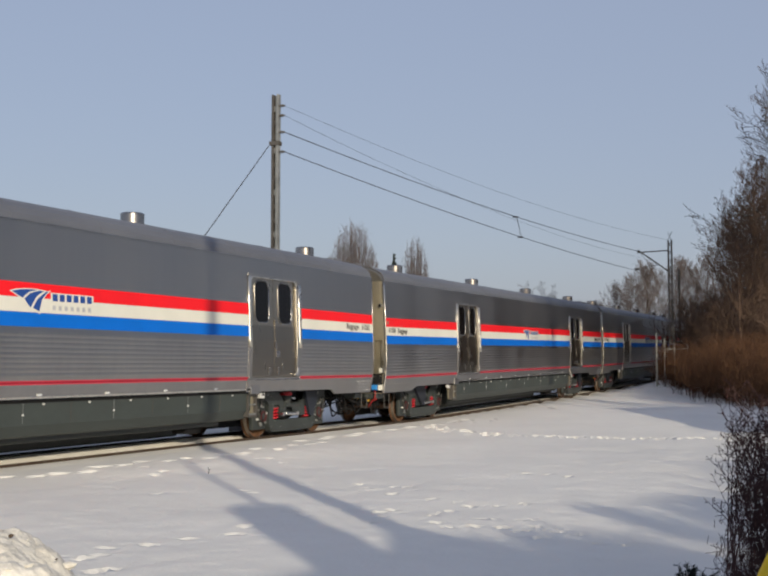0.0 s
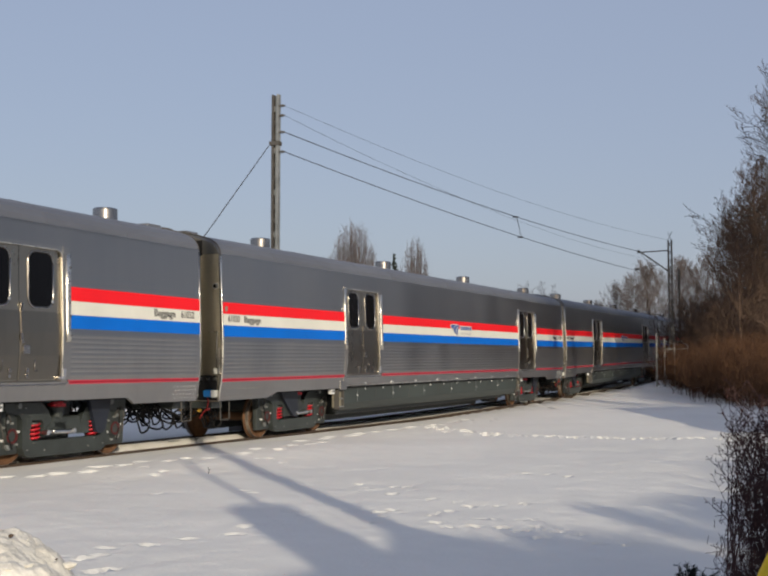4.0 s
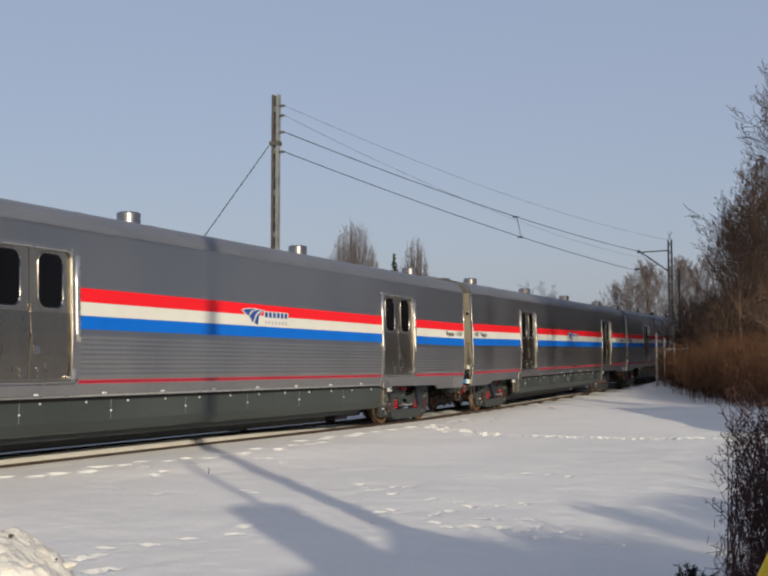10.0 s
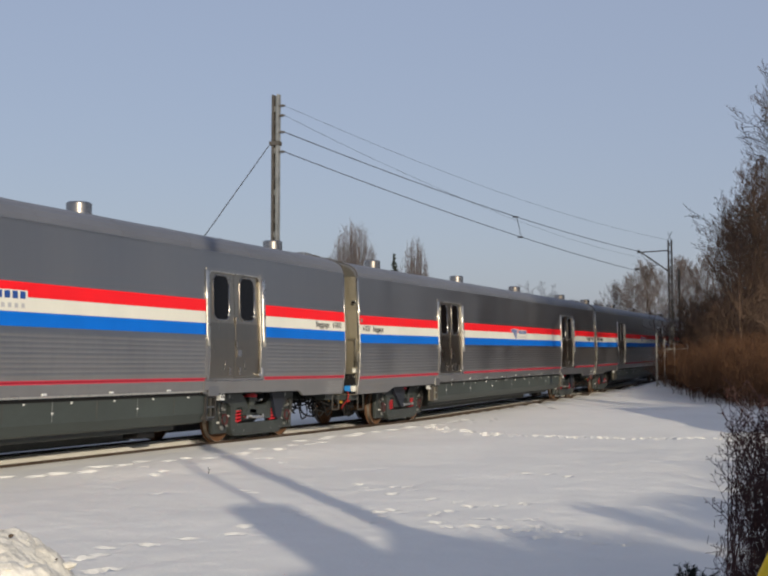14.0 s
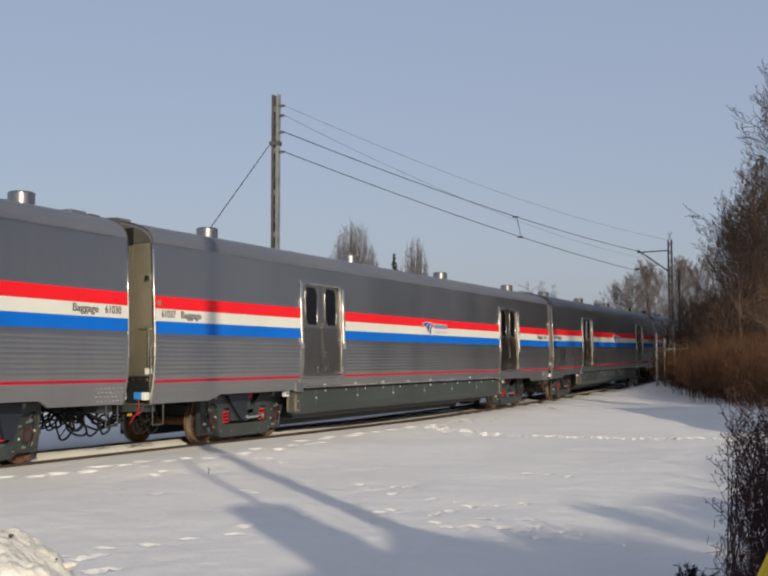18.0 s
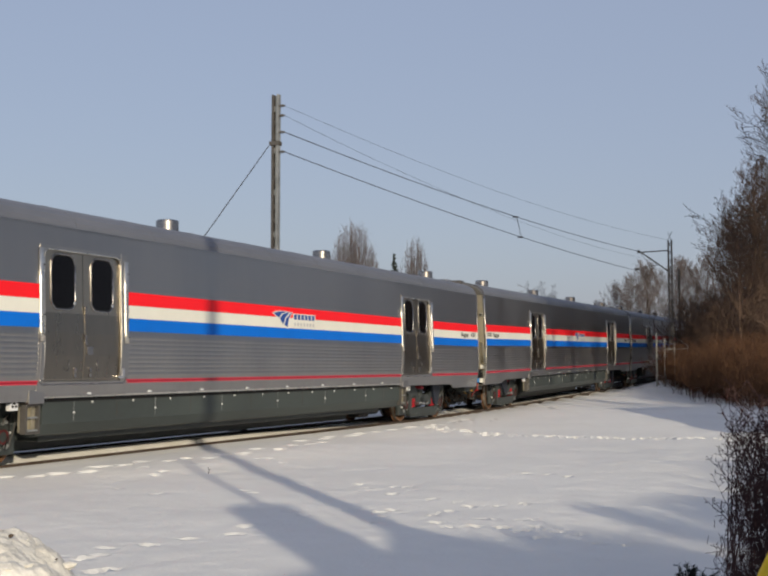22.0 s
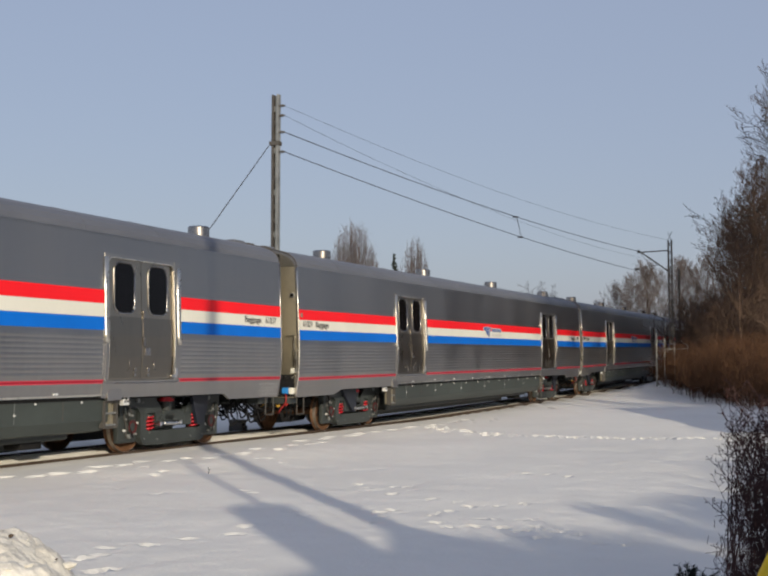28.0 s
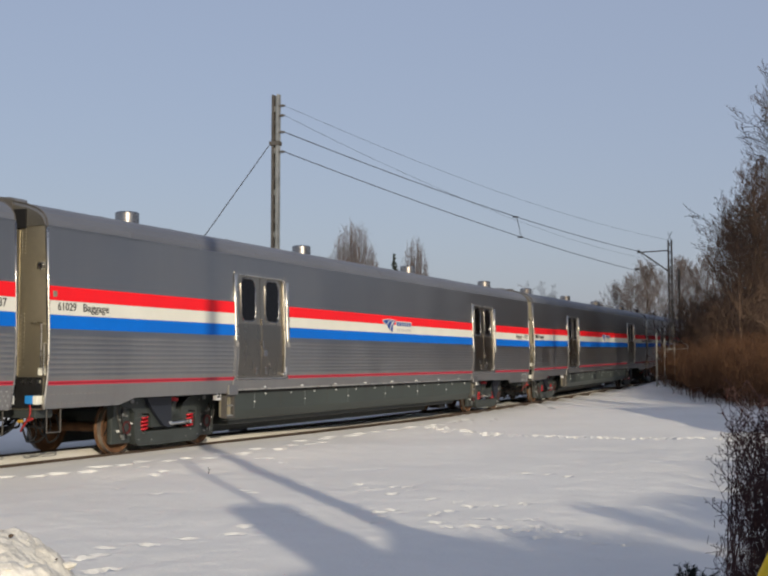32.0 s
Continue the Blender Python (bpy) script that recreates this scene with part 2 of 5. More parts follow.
def along(x, y):
    """Track coordinates (s, v) of places in the plan."""
    s = x * 0.405 + (y - 32.93) * 0.914
    for _ in range(3):
        s = np.clip(s, -125, 225)
        h = np.interp(s, SS, HEAD)
        dx, dy = x - np.interp(s, SS, TX), y - np.interp(s, SS, TY)
        ds = dx * np.sin(h) + dy * np.cos(h)
        s = s + np.clip(ds, -60, 60)
    s = np.clip(s, -125, 225)
    h = np.interp(s, SS, HEAD)
    dx, dy = x - np.interp(s, SS, TX), y - np.interp(s, SS, TY)
    return s, dx * np.cos(h) - dy * np.sin(h)


def hump(s, v):
    """A low bank of drifted snow beside the track."""
    return 0.50 * np.exp(-((v - 3.7) / 1.25) ** 2 - ((s - 29.0) / 6.5) ** 2)


def base_z(x, y):
    s, v = along(x, y)
    return track_z(s) - 0.05 + hump(s, v)


def gz(x, y):
    """The ground's height, by the same law as the snow sheet without its small dents."""
    return float(base_z(np.array([float(x)]), np.array([float(y)]))[0])


# ---- ground: one sheet of snow to the horizon ----
def grade(lo, hi, step, reach):
    """Grid lines: even between lo and hi, then wider and wider out to reach."""
    mid = list(np.arange(lo, hi + step / 2, step))
    out, d = [], step
    while (out[-1] if out else mid[-1]) < reach:
        d *= 1.16
        out.append((out[-1] if out else mid[-1]) + d)
    low, d = [], step
    while (low[-1] if low else mid[0]) > -reach:
        d *= 1.16
        low.append((low[-1] if low else mid[0]) - d)
    return np.array(low[::-1] + mid + out)


rng = random.Random(7)
PRINTS = []      # x, y, heading, length, width, depth


def prints_by_track(s0, s1, v, pace, wander=0.15):
    s = s0
    while s < s1:
        x, y, _ = track_at(s, v + rng.uniform(-wander, wander))
        h = float(np.interp(s, SS, HEAD))
        PRINTS.append((x, y, h + rng.uniform(-0.3, 0.3), rng.uniform(0.26, 0.46), rng.uniform(0.15, 0.27), rng.uniform(0.09, 0.15)))
        s += pace * rng.uniform(0.75, 1.2)


def prints_between(p, q, pace, wander=0.15, deep=0.09, size=1.0):
    d = math.dist(p, q)
    t = 0.0
    while t < d:
        k = t / d
        h = math.atan2(q[0] - p[0], q[1] - p[1])
        PRINTS.append((p[0] + (q[0] - p[0]) * k + rng.uniform(-wander, wander), p[1] + (q[1] - p[1]) * k + rng.uniform(-wander, wander),
                       h + rng.uniform(-0.4, 0.4), size * rng.uniform(0.26, 0.40), size * rng.uniform(0.16, 0.24), 1.25 * deep * rng.uniform(0.7, 1.2)))
        t += pace * rng.uniform(0.7, 1.3)


def single(spots, size, deep, turn=0.0):
    for x, y in spots:
        PRINTS.append((x, y, turn + rng.uniform(-0.5, 0.5), size * rng.uniform(0.26, 0.42), size * rng.uniform(0.17, 0.25), deep * rng.uniform(0.8, 1.25)))


# the walker's trail beside the rail, then side steps
prints_by_track(-30, -17.6, 1.72, 0.80, 0.10)
single(((x * k, y * k) for x, y, k in ((x, y, 1 + float(np.interp(y, (15, 16.6, 18, 21), (0.036, 0.033, 0.02, 0.007)))) for x, y in ((-5.75, 15.3), (-5.26, 15.99), (-4.88, 16.14), (-4.69, 16.56), (-4.33, 16.89), (-4.37, 17.71), (-4.07, 17.98), (-3.94, 18.66), (-3.51, 18.76), (-3.33, 19.40), (-2.96, 19.45), (-2.83, 20.31), (-2.48, 20.49),
        (-2.39, 21.58), (-1.94, 21.44), (-1.77, 22.35), (-1.40, 22.57), (-1.24, 23.33)))), 0.95, 0.12, 0.4)
prints_by_track(-8.6, 2.0, 1.98, 0.80, 0.12)
single(((-3.35, 17.44), (-3.37, 17.01), (-3.75, 17.94), (-1.70, 19.18), (-2.16, 19.78), (-2.02, 19.96)), 0.6, 0.08)
prints_between((1.0, 30.8), (2.5, 26.6), 0.10, 0.40, 0.13, 0.75)
prints_between((2.5, 26.6), (8.6, 25.0), 0.075, 0.26, 0.11, 0.55)
prints_between((4.6, 40.0), (7.3, 40.8), 0.35, 0.25)
prints_between((2.4, 32.0), (6.9, 42.0), 0.6, 0.2, 0.06, 0.6)
single(((-2.39, 9.93), (-2.36, 9.57), (-2.44, 9.37), (-2.11, 8.93), (-2.21, 8.82), (-2.06, 10.12), (-1.78, 10.52), (-1.39, 10.83)), 0.5, 0.055, 1.2)
single(((-2.60, 9.46), (-1.36, 11.30), (-1.03, 12.57), (-0.86, 12.35), (-3.43, 14.95), (-2.82, 14.33), (-1.80, 14.79), (-1.65, 14.48), (-0.45, 12.80), (-0.63, 13.45), (-0.33, 15.63),
        (-0.24, 15.12), (-0.05, 12.64), (-0.06, 11.78)), 0.42, 0.055, 1.2)
single(((2.14, 17.18), (2.45, 17.14), (2.69, 16.76), (0.12, 15.22), (0.32, 15.18), (0.10, 14.39), (0.36, 14.70)), 0.45, 0.06, 1.2)
prints_between((0.5, 13.6), (1.5, 13.2), 0.22, 0.35, 0.05, 0.38)
prints_between((0.0, 12.6), (1.4, 12.2), 0.15, 0.35, 0.05, 0.38)
prints_between((0.4, 11.6), (2.0, 11.2), 0.18, 0.22, 0.06, 0.42)
single(((1.49, 10.88), (1.88, 11.16), (1.97, 10.57), (2.25, 10.55), (1.76, 11.30)), 0.45, 0.06, 1.2)

GX, GY = grade(-9.0, 10.5, 0.05, 3000.0), grade(7.5, 31.0, 0.05, 3000.0)
PX, PY = np.meshgrid(GX, GY)
gs, gv = along(PX.ravel(), PY.ravel())
gs, gv = gs.reshape(PX.shape), gv.reshape(PX.shape)
PZ = track_z(gs) - 0.05 + hump(gs, gv)
clear = np.clip((np.abs(gv) - 1.3) / 2.0, 0, 1)


def soft_noise(x, y, cell, seed):
    """Smooth noise in the plan, about -1 to 1."""
    g = np.random.RandomState(seed).uniform(-1, 1, (257, 257))
    u, v = np.abs(x / cell + 91.3) % 256, np.abs(y / cell + 57.7) % 256
    i, j = u.astype(int), v.astype(int)
    fu, fv = u - i, v - j
    fu, fv = fu * fu * (3 - 2 * fu), fv * fv * (3 - 2 * fv)
    return (g[j, i] * (1 - fu) + g[j, i + 1] * fu) * (1 - fv) + (g[j + 1, i] * (1 - fu) + g[j + 1, i + 1] * fu) * fv


PZ += clear * (0.045 * soft_noise(PX, PY, 3.1, 1) + 0.020 * soft_noise(PX, PY, 1.15, 2) + 0.008 * soft_noise(PX, PY, 0.42, 3) + 0.005 * soft_noise(PX, PY, 0.16, 4))
PZ += 0.034 * np.clip(1 - np.abs(np.abs(gv) - 1.05) / 0.35, 0, 1) - 0.02 * np.clip(1 - np.abs(np.abs(gv) - 0.66) / 0.10, 0, 1)
PZ -= 0.085 * np.clip((gs + 10) / 7, 0, 1) * np.clip(1.6 - np.abs(gv - 0.55) / 0.35, 0, 1)
for x, y, h, ln, wd, dp in PRINTS:
    i0, i1 = np.searchsorted(GX, (x - 0.5, x + 0.5))
    j0, j1 = np.searchsorted(GY, (y - 0.5, y + 0.5))
    lx, ly = PX[j0:j1, i0:i1] - x, PY[j0:j1, i0:i1] - y
    a, c = lx * math.sin(h) + ly * math.cos(h), lx * math.cos(h) - ly * math.sin(h)
    r = (a / (ln / 2)) ** 2 + (c / (wd / 2)) ** 2
    PZ[j0:j1, i0:i1] += -dp * np.exp(-r ** 3) + 0.012 * np.exp(-(np.sqrt(r) - 1.5) ** 2 / 0.08)
ny, nx = PX.shape
idx = np.arange(nx * ny).reshape(ny, nx)
quads = np.stack([idx[:-1, :-1], idx[:-1, 1:], idx[1:, 1:], idx[1:, :-1]], -1).reshape(-1, 4)
me = bpy.data.meshes.new("ground")
me.vertices.add(nx * ny)
me.vertices.foreach_set("co", np.stack([PX, PY, PZ], -1).astype(np.float32).ravel())
me.loops.add(quads.size)
me.loops.foreach_set("vertex_index", quads.astype(np.int32).ravel())
me.polygons.add(len(quads))
me.polygons.foreach_set("loop_start", np.arange(0, quads.size, 4, dtype=np.int32))
me.polygons.foreach_set("use_smooth", np.ones(len(quads), dtype=bool))
me.materials.append(M["snow"])
me.update(calc_edges=True)
tagged(new("ground", me), "open ground under trodden snow with footprints beside the track", "snow", kind="structure")

# ---- track ----
track = thing("railway_track", Matrix.Identity(4), "railway track with two rails sunk in packed snow", "track", kind="structure")


def rail(v0):
    prof = ((-0.036, -0.004), (-0.030, 0.0), (0.030, 0.0), (0.036, -0.004), (0.036, -0.040), (0.009, -0.052), (0.009, -0.145), (0.070, -0.160), (0.070, -0.172),
            (-0.070, -0.172), (-0.070, -0.160), (-0.009, -0.145), (-0.009, -0.052), (-0.036, -0.040))
    st = np.arange(-125, 226, 1.5)
    verts = [track_at(s, v0 + a, b) for s in st for a, b in prof]
    n = len(prof)
    faces = [(i * n + k, i * n + (k + 1) % n, (i + 1) * n + (k + 1) % n, (i + 1) * n + k) for i in range(len(st) - 1) for k in range(n)]
    return part("rail", (verts, faces), "rail", track, "steel rail with a worn bright head and rusty side")


rail(0.7535), rail(-0.7535)
st = np.arange(-100, 200, 2.0)
for v0, name in ((0.0, "packed_snow"),):
    verts, faces = [], []
    for s in st:
        for k in range(9):
            v = -0.62 + 1.26 * k / 8
            x, y, z = track_at(s, v, float(np.interp(v, (-0.62, -0.2, 0.20, 0.46, 0.64), (-0.07, 0.0, 0.072, 0.020, -0.055))) - 0.125 * min(max((s + 9) / 7, 0), 1) + 0.007 * math.sin(s * 3 + k * 2.1))
            verts.append((x, y, z))
    for i in range(len(st) - 1):
        for k in range(8):
            faces.append((i * 9 + k, i * 9 + k + 1, (i + 1) * 9 + k + 1, (i + 1) * 9 + k))
    part(name, (verts, faces), "packed_snow", track, "yellowish packed snow between the rails", True)

BX, BY, BZ = track_at(-6.1, -1.15)
lub = thing("trackside_box", pose(BX, BY, BZ - 0.06, 0, 0, -24), "low dark metal trackside box in the snow", "trackside box")
part("case", box(bmesh.new(), -0.17, 0.17, -0.10, 0.10, 0.0, 0.30, 0.015), "mast_dark", lub)
for sx in (-1, 1):
    part("lug", box(bmesh.new(), sx * 0.20 - 0.035, sx * 0.20 + 0.035, -0.05, 0.05, 0.0, 0.16, 0.01), "mast_dark", lub)


# ---- baggage car: x along the car (rear positive), camera side at -y, z over the rail ----
FRONT, REAR = -12.65, 12.73
SECTION = ((1.50, 0.89), (1.525, 1.10), (1.565, 1.36), (1.585, 1.70), (1.585, 2.06), (1.575, 2.13), (1.555, 2.79), (1.535, 3.40), (1.52, 3.73),
           (1.49, 3.84), (1.42, 3.94), (1.30, 4.02), (1.10, 4.09), (0.80, 4.16), (0.40, 4.205), (0.0, 4.22))
DOORS = ((-7.18, -5.03), (6.76, 8.92))
WHEELS = (-9.93, -7.34, 8.37, 10.95)
VENTS = (-9.06, -2.13, 4.515, 11.42)


def side_v(z):
    zs, vs = [p[1] for p in SECTION], [p[0] for p in SECTION]
    return float(np.interp(z, zs, vs))


def sheet(bm, x0, x1, zs, g, proud, thick=0.02, n=1):
    """A skin that follows the section from zs[0] to zs[-1]; g is -1 on the camera side."""
    cols = [x0 + (x1 - x0) * i / n for i in range(n + 1)]
    outer = [[bm.verts.new((x, g * (side_v(z) + proud), z)) for z in zs] for x in cols]
    inner = [[bm.verts.new((x, g * (side_v(z) + proud - thick), z)) for z in zs] for x in cols]
    for i in range(n):
        for k in range(len(zs) - 1):
            bm.faces.new((outer[i][k], outer[i + 1][k], outer[i + 1][k + 1], outer[i][k + 1]))
            bm.faces.new((inner[i][k], inner[i][k + 1], inner[i + 1][k + 1], inner[i + 1][k]))
        for k in (0, len(zs) - 1):
            bm.faces.new((outer[i][k], outer[i + 1][k], inner[i + 1][k], inner[i][k]))
    for i in (0, n):
        for k in range(len(zs) - 1):
            bm.faces.new((outer[i][k], outer[i][k + 1], inner[i][k + 1], inner[i][k]))
    return bm


def spans():
    return ((FRONT, DOORS[0][0]), (DOORS[0][1], DOORS[1][0]), (DOORS[1][1], REAR))


def build_side(car, g):
    upper = [2.06, 2.13, 2.79, 3.40, 3.73]
    lower = [0.89, 1.00, 1.10, 1.36]
    # wall skins between and above the doors
    for a, b in spans():
        part("side_wall", sheet(bmesh.new(), a, b, upper, g, 0.0, 0.05), "steel_side", car, "dull grey stainless steel upper side")
    for a, b in DOORS:
        part("door_header", sheet(bmesh.new(), a, b, [3.42, 3.73], g, 0.0, 0.05), "steel_side", car, "plain steel strip over the door")
    for a, b, d in ((FRONT, -10.36, 0.42), (10.56, REAR, -0.22)):
        bm = sheet(bmesh.new(), a, b, lower, g, 0.0, 0.05)
        inner = b if d > 0 else a
        for v in bm.verts:
            if abs(v.co.x - inner) < 1e-4 and v.co.z < 0.95:
                v.co.x -= d
        part("corner_sill", bm, "steel_flute", car, "deep smooth steel sill with a sloped inner end")
    for a, b in ((-10.36, DOORS[0][0]), (DOORS[0][1], DOORS[1][0]), (DOORS[1][1], 10.56)):
        part("sill_panel", sheet(bmesh.new(), a, b, [1.06 if abs(a + b) < 4 else 1.00, 1.10, 1.36], g, 0.0, 0.05), "steel_flute", car, "smooth steel sill panel over the bogies")
    # fluted lower side, three panels
    for a, b in spans():
        bm = bmesh.new()
        zs, pr = [], []
        n = 9
        for i in range(n):
            z = 1.36 + (2.06 - 1.36) * i / n
            h = (2.06 - 1.36) / n
            zs += [z, z + h * 0.18, z + h * 0.34, z + h * 0.66, z + h * 0.82]
            pr += [0.0, 0.002, 0.005, 0.005, 0.002]
        zs.append(2.06), pr.append(0.0)
        lo = [bm.verts.new((a, g * (side_v(z) + p), z)) for z, p in zip(zs, pr)]
        hi = [bm.verts.new((b, g * (side_v(z) + p), z)) for z, p in zip(zs, pr)]
        bk = [bm.verts.new((x, g * (side_v(z) - 0.04), z)) for x, z in ((a, 1.36), (b, 1.36), (b, 2.06), (a, 2.06))]
        for k in range(len(zs) - 1):
            bm.faces.new((lo[k], hi[k], hi[k + 1], lo[k + 1]))
        bm.faces.new(bk)
        bm.faces.new((lo[0], hi[0], bk[1], bk[0]))
        bm.faces.new((lo[-1], hi[-1], bk[2], bk[3]))
        bm.faces.new(lo + [bk[3], bk[0]])
        bm.faces.new(hi + [bk[2], bk[1]])
        part("fluted_panel", bm, "steel_flute", car, "horizontally ribbed stainless steel panel")
    # coloured bands
    for name, mat, z0, z1, label in (("red_stripe", "red", 2.575, 2.800, "bright red band"), ("white_stripe", "white", 2.352, 2.572, "cream white band"),
                                     ("blue_stripe", "blue", 2.132, 2.349, "bright blue band"), ("lower_stripe", "pink", 1.254, 1.318, "thin pink and red line")):
        for a, b in spans():
            bm = bmesh.new()
            sheet(bm, a + 0.01, b - 0.01, [z0, (z0 + z1) / 2, z1], g, 0.004, 0.006)
            band = part(name, bm, mat, car, label)
            if mat == "pink":
                bm = bmesh.new()
                sheet(bm, a + 0.012, b - 0.012, [1.272, 1.300], g, 0.006, 0.004)
                part("core_line", bm, "line_red", band, "darker red core of the line")
    # cant rail seam under the roof
    bm = bmesh.new()
    sheet(bm, FRONT, REAR, [3.715, 3.745], g, 0.008, 0.02)
    part("gutter", bm, "steel_side", car, "thin seam strip under the roof edge")
    # half-round corner posts, bright steel at the front and darker at the rear
    for x in (FRONT, REAR):
        line = [(x, g * (side_v(z) - 0.004), z, 0.020) for z in (0.90, 1.10, 1.36, 1.70, 2.06, 2.79, 3.70)]
        part("corner_post", tube_data([line], 10), "steel_bright" if x == FRONT else "steel_vent", car, "polished corner strip", True)
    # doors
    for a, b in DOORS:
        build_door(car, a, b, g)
    # skirt between the bogies
    bm = bmesh.new()
    poly = [(g * 1.46, 1.06), (g * 1.44, 1.0), (g * 1.43, 0.64), (g * 1.31, 0.47), (g * 1.10, 0.43), (g * 1.10, 1.06)]
    prism(bm, poly, -6.95, 7.05, "yz")
    skirt = part("skirt", bm, "skirt", car, "dark grey-green underfloor skirt")
    for i in range(12):
        x = -6.2 + 1.1 * i
        bm = bmesh.new()
        prism(bm, [(g * 1.444, 0.985), (g * 1.434, 0.67), (g * 1.425, 0.67), (g * 1.435, 0.985)], x - 0.006, x + 0.006, "yz")
        part("seam", bm, "mast" if i % 2 == 0 else "mast_dark", skirt)
        for z, dx in ((0.955, 0.45),) + (((0.80, 0.0),) if i % 2 == 0 else ()):
            bm = bmesh.new()
            y = g * float(np.interp(z, (0.66, 1.0), (1.43, 1.44)))
            rod(bm, (x + dx, y, z), (x + dx, y + g * 0.018, z), 0.019, 0.014, 8)
            part("bolt", bm, "bolt", skirt)
    for i in range(8):
        x = -6.0 + 1.65 * i
        bm = bmesh.new()
        box(bm, x, x + 0.10, min(g * 1.515, g * 1.54), max(g * 1.515, g * 1.54), 1.085, 1.115)
        part("clip", bm, "bolt", car)
    bm = bmesh.new()
    sheet(bm, -7.2, 7.2, [1.045, 1.075], g, 0.012, 0.03)
    part("drip_rail", bm, "steel_bright", car, "light edge strip over the skirt")
    # step box by each bogie: a frame round two recessed treads
    for x, w in ((-7.35, 0.32), (6.90, 0.36)):
        bm = bmesh.new()
        box(bm, x + 0.02, x + w - 0.02, min(g * 1.30, g * 1.40), max(g * 1.30, g * 1.40), 0.53, 1.04)
        step = part("step_box", bm, "cream", car, "pale metal step box")
        bm = bmesh.new()
        ring(bm, rounded(x, x + w, 0.50, 0.96, 0.025), rounded(x + 0.035, x + w - 0.035, 0.535, 0.93, 0.02), g * 1.36, g * 1.475)
        part("step_rim", bm, "mast_dark", step, "dark steel rim of the step")
        for z in (0.545, 0.74):
            bm = bmesh.new()
            box(bm, x + 0.04, x + w - 0.04, min(g * 1.40, g * 1.468), max(g * 1.40, g * 1.468), z, z + 0.028, 0.005)
            part("tread", bm, "mast", step)
        bm = bmesh.new()
        box(bm, x + w / 2 - 0.012, x + w / 2 + 0.012, min(g * 1.40, g * 1.455), max(g * 1.40, g * 1.455), 0.575, 0.92)
        part("upright", bm, "cream", step)
        bm = bmesh.new()
        box(bm, x - 0.01, x + w + 0.01, min(g * 1.47, g * 1.545), max(g * 1.47, g * 1.545), 0.965, 1.17, 0.012)
        part("step_cap", bm, "steel_flute", step, "smooth steel cap")
    for x in (-7.66, 7.44):
        bm = bmesh.new()
        box(bm, x, x + 0.17, min(g * 1.36, g * 1.45), max(g * 1.36, g * 1.45), 0.87, 1.02, 0.01)
        relay = part("relay_box", bm, "bolt", car, "small white box with two sockets under the sill")
        for dx, dz in ((0.05, 0.0), (0.12, 0.0), (0.085, 0.045)):
            bm = bmesh.new()
            rod(bm, (x + dx, g * 1.45, 0.935 + dz), (x + dx, g * 1.458, 0.935 + dz), 0.021, None, 8)
            part("plug", bm, "black", relay)
    # rivets near the ends
    for x0, d, count, rows in ((FRONT + 0.08, 1, 14, (0.965, 1.115)), (REAR - 0.08, -1, 7, (0.955, 1.025, 1.095, 1.165))):
        for row, z in enumerate(rows):
            bm = bmesh.new()
            for i in range(count):
                x = x0 + d * (0.11 * i + (0.05 if row % 2 else 0))
                rod(bm, (x, g * (side_v(z) - 0.002), z), (x, g * (side_v(z) + 0.008), z), 0.010, 0.007, 6)
            part("rivet_strip", bm, "bolt" if d < 0 else "cream", car, kind="stuff")
    bm = bmesh.new()
    box(bm, FRONT + 0.10, FRONT + 0.19, min(g * 1.553, g * 1.572), max(g * 1.553, g * 1.572), 2.63, 2.72, 0.006)
    part("data_plate", bm, "cream", car, "small square plate on the red band")
    build_logo(car, g)


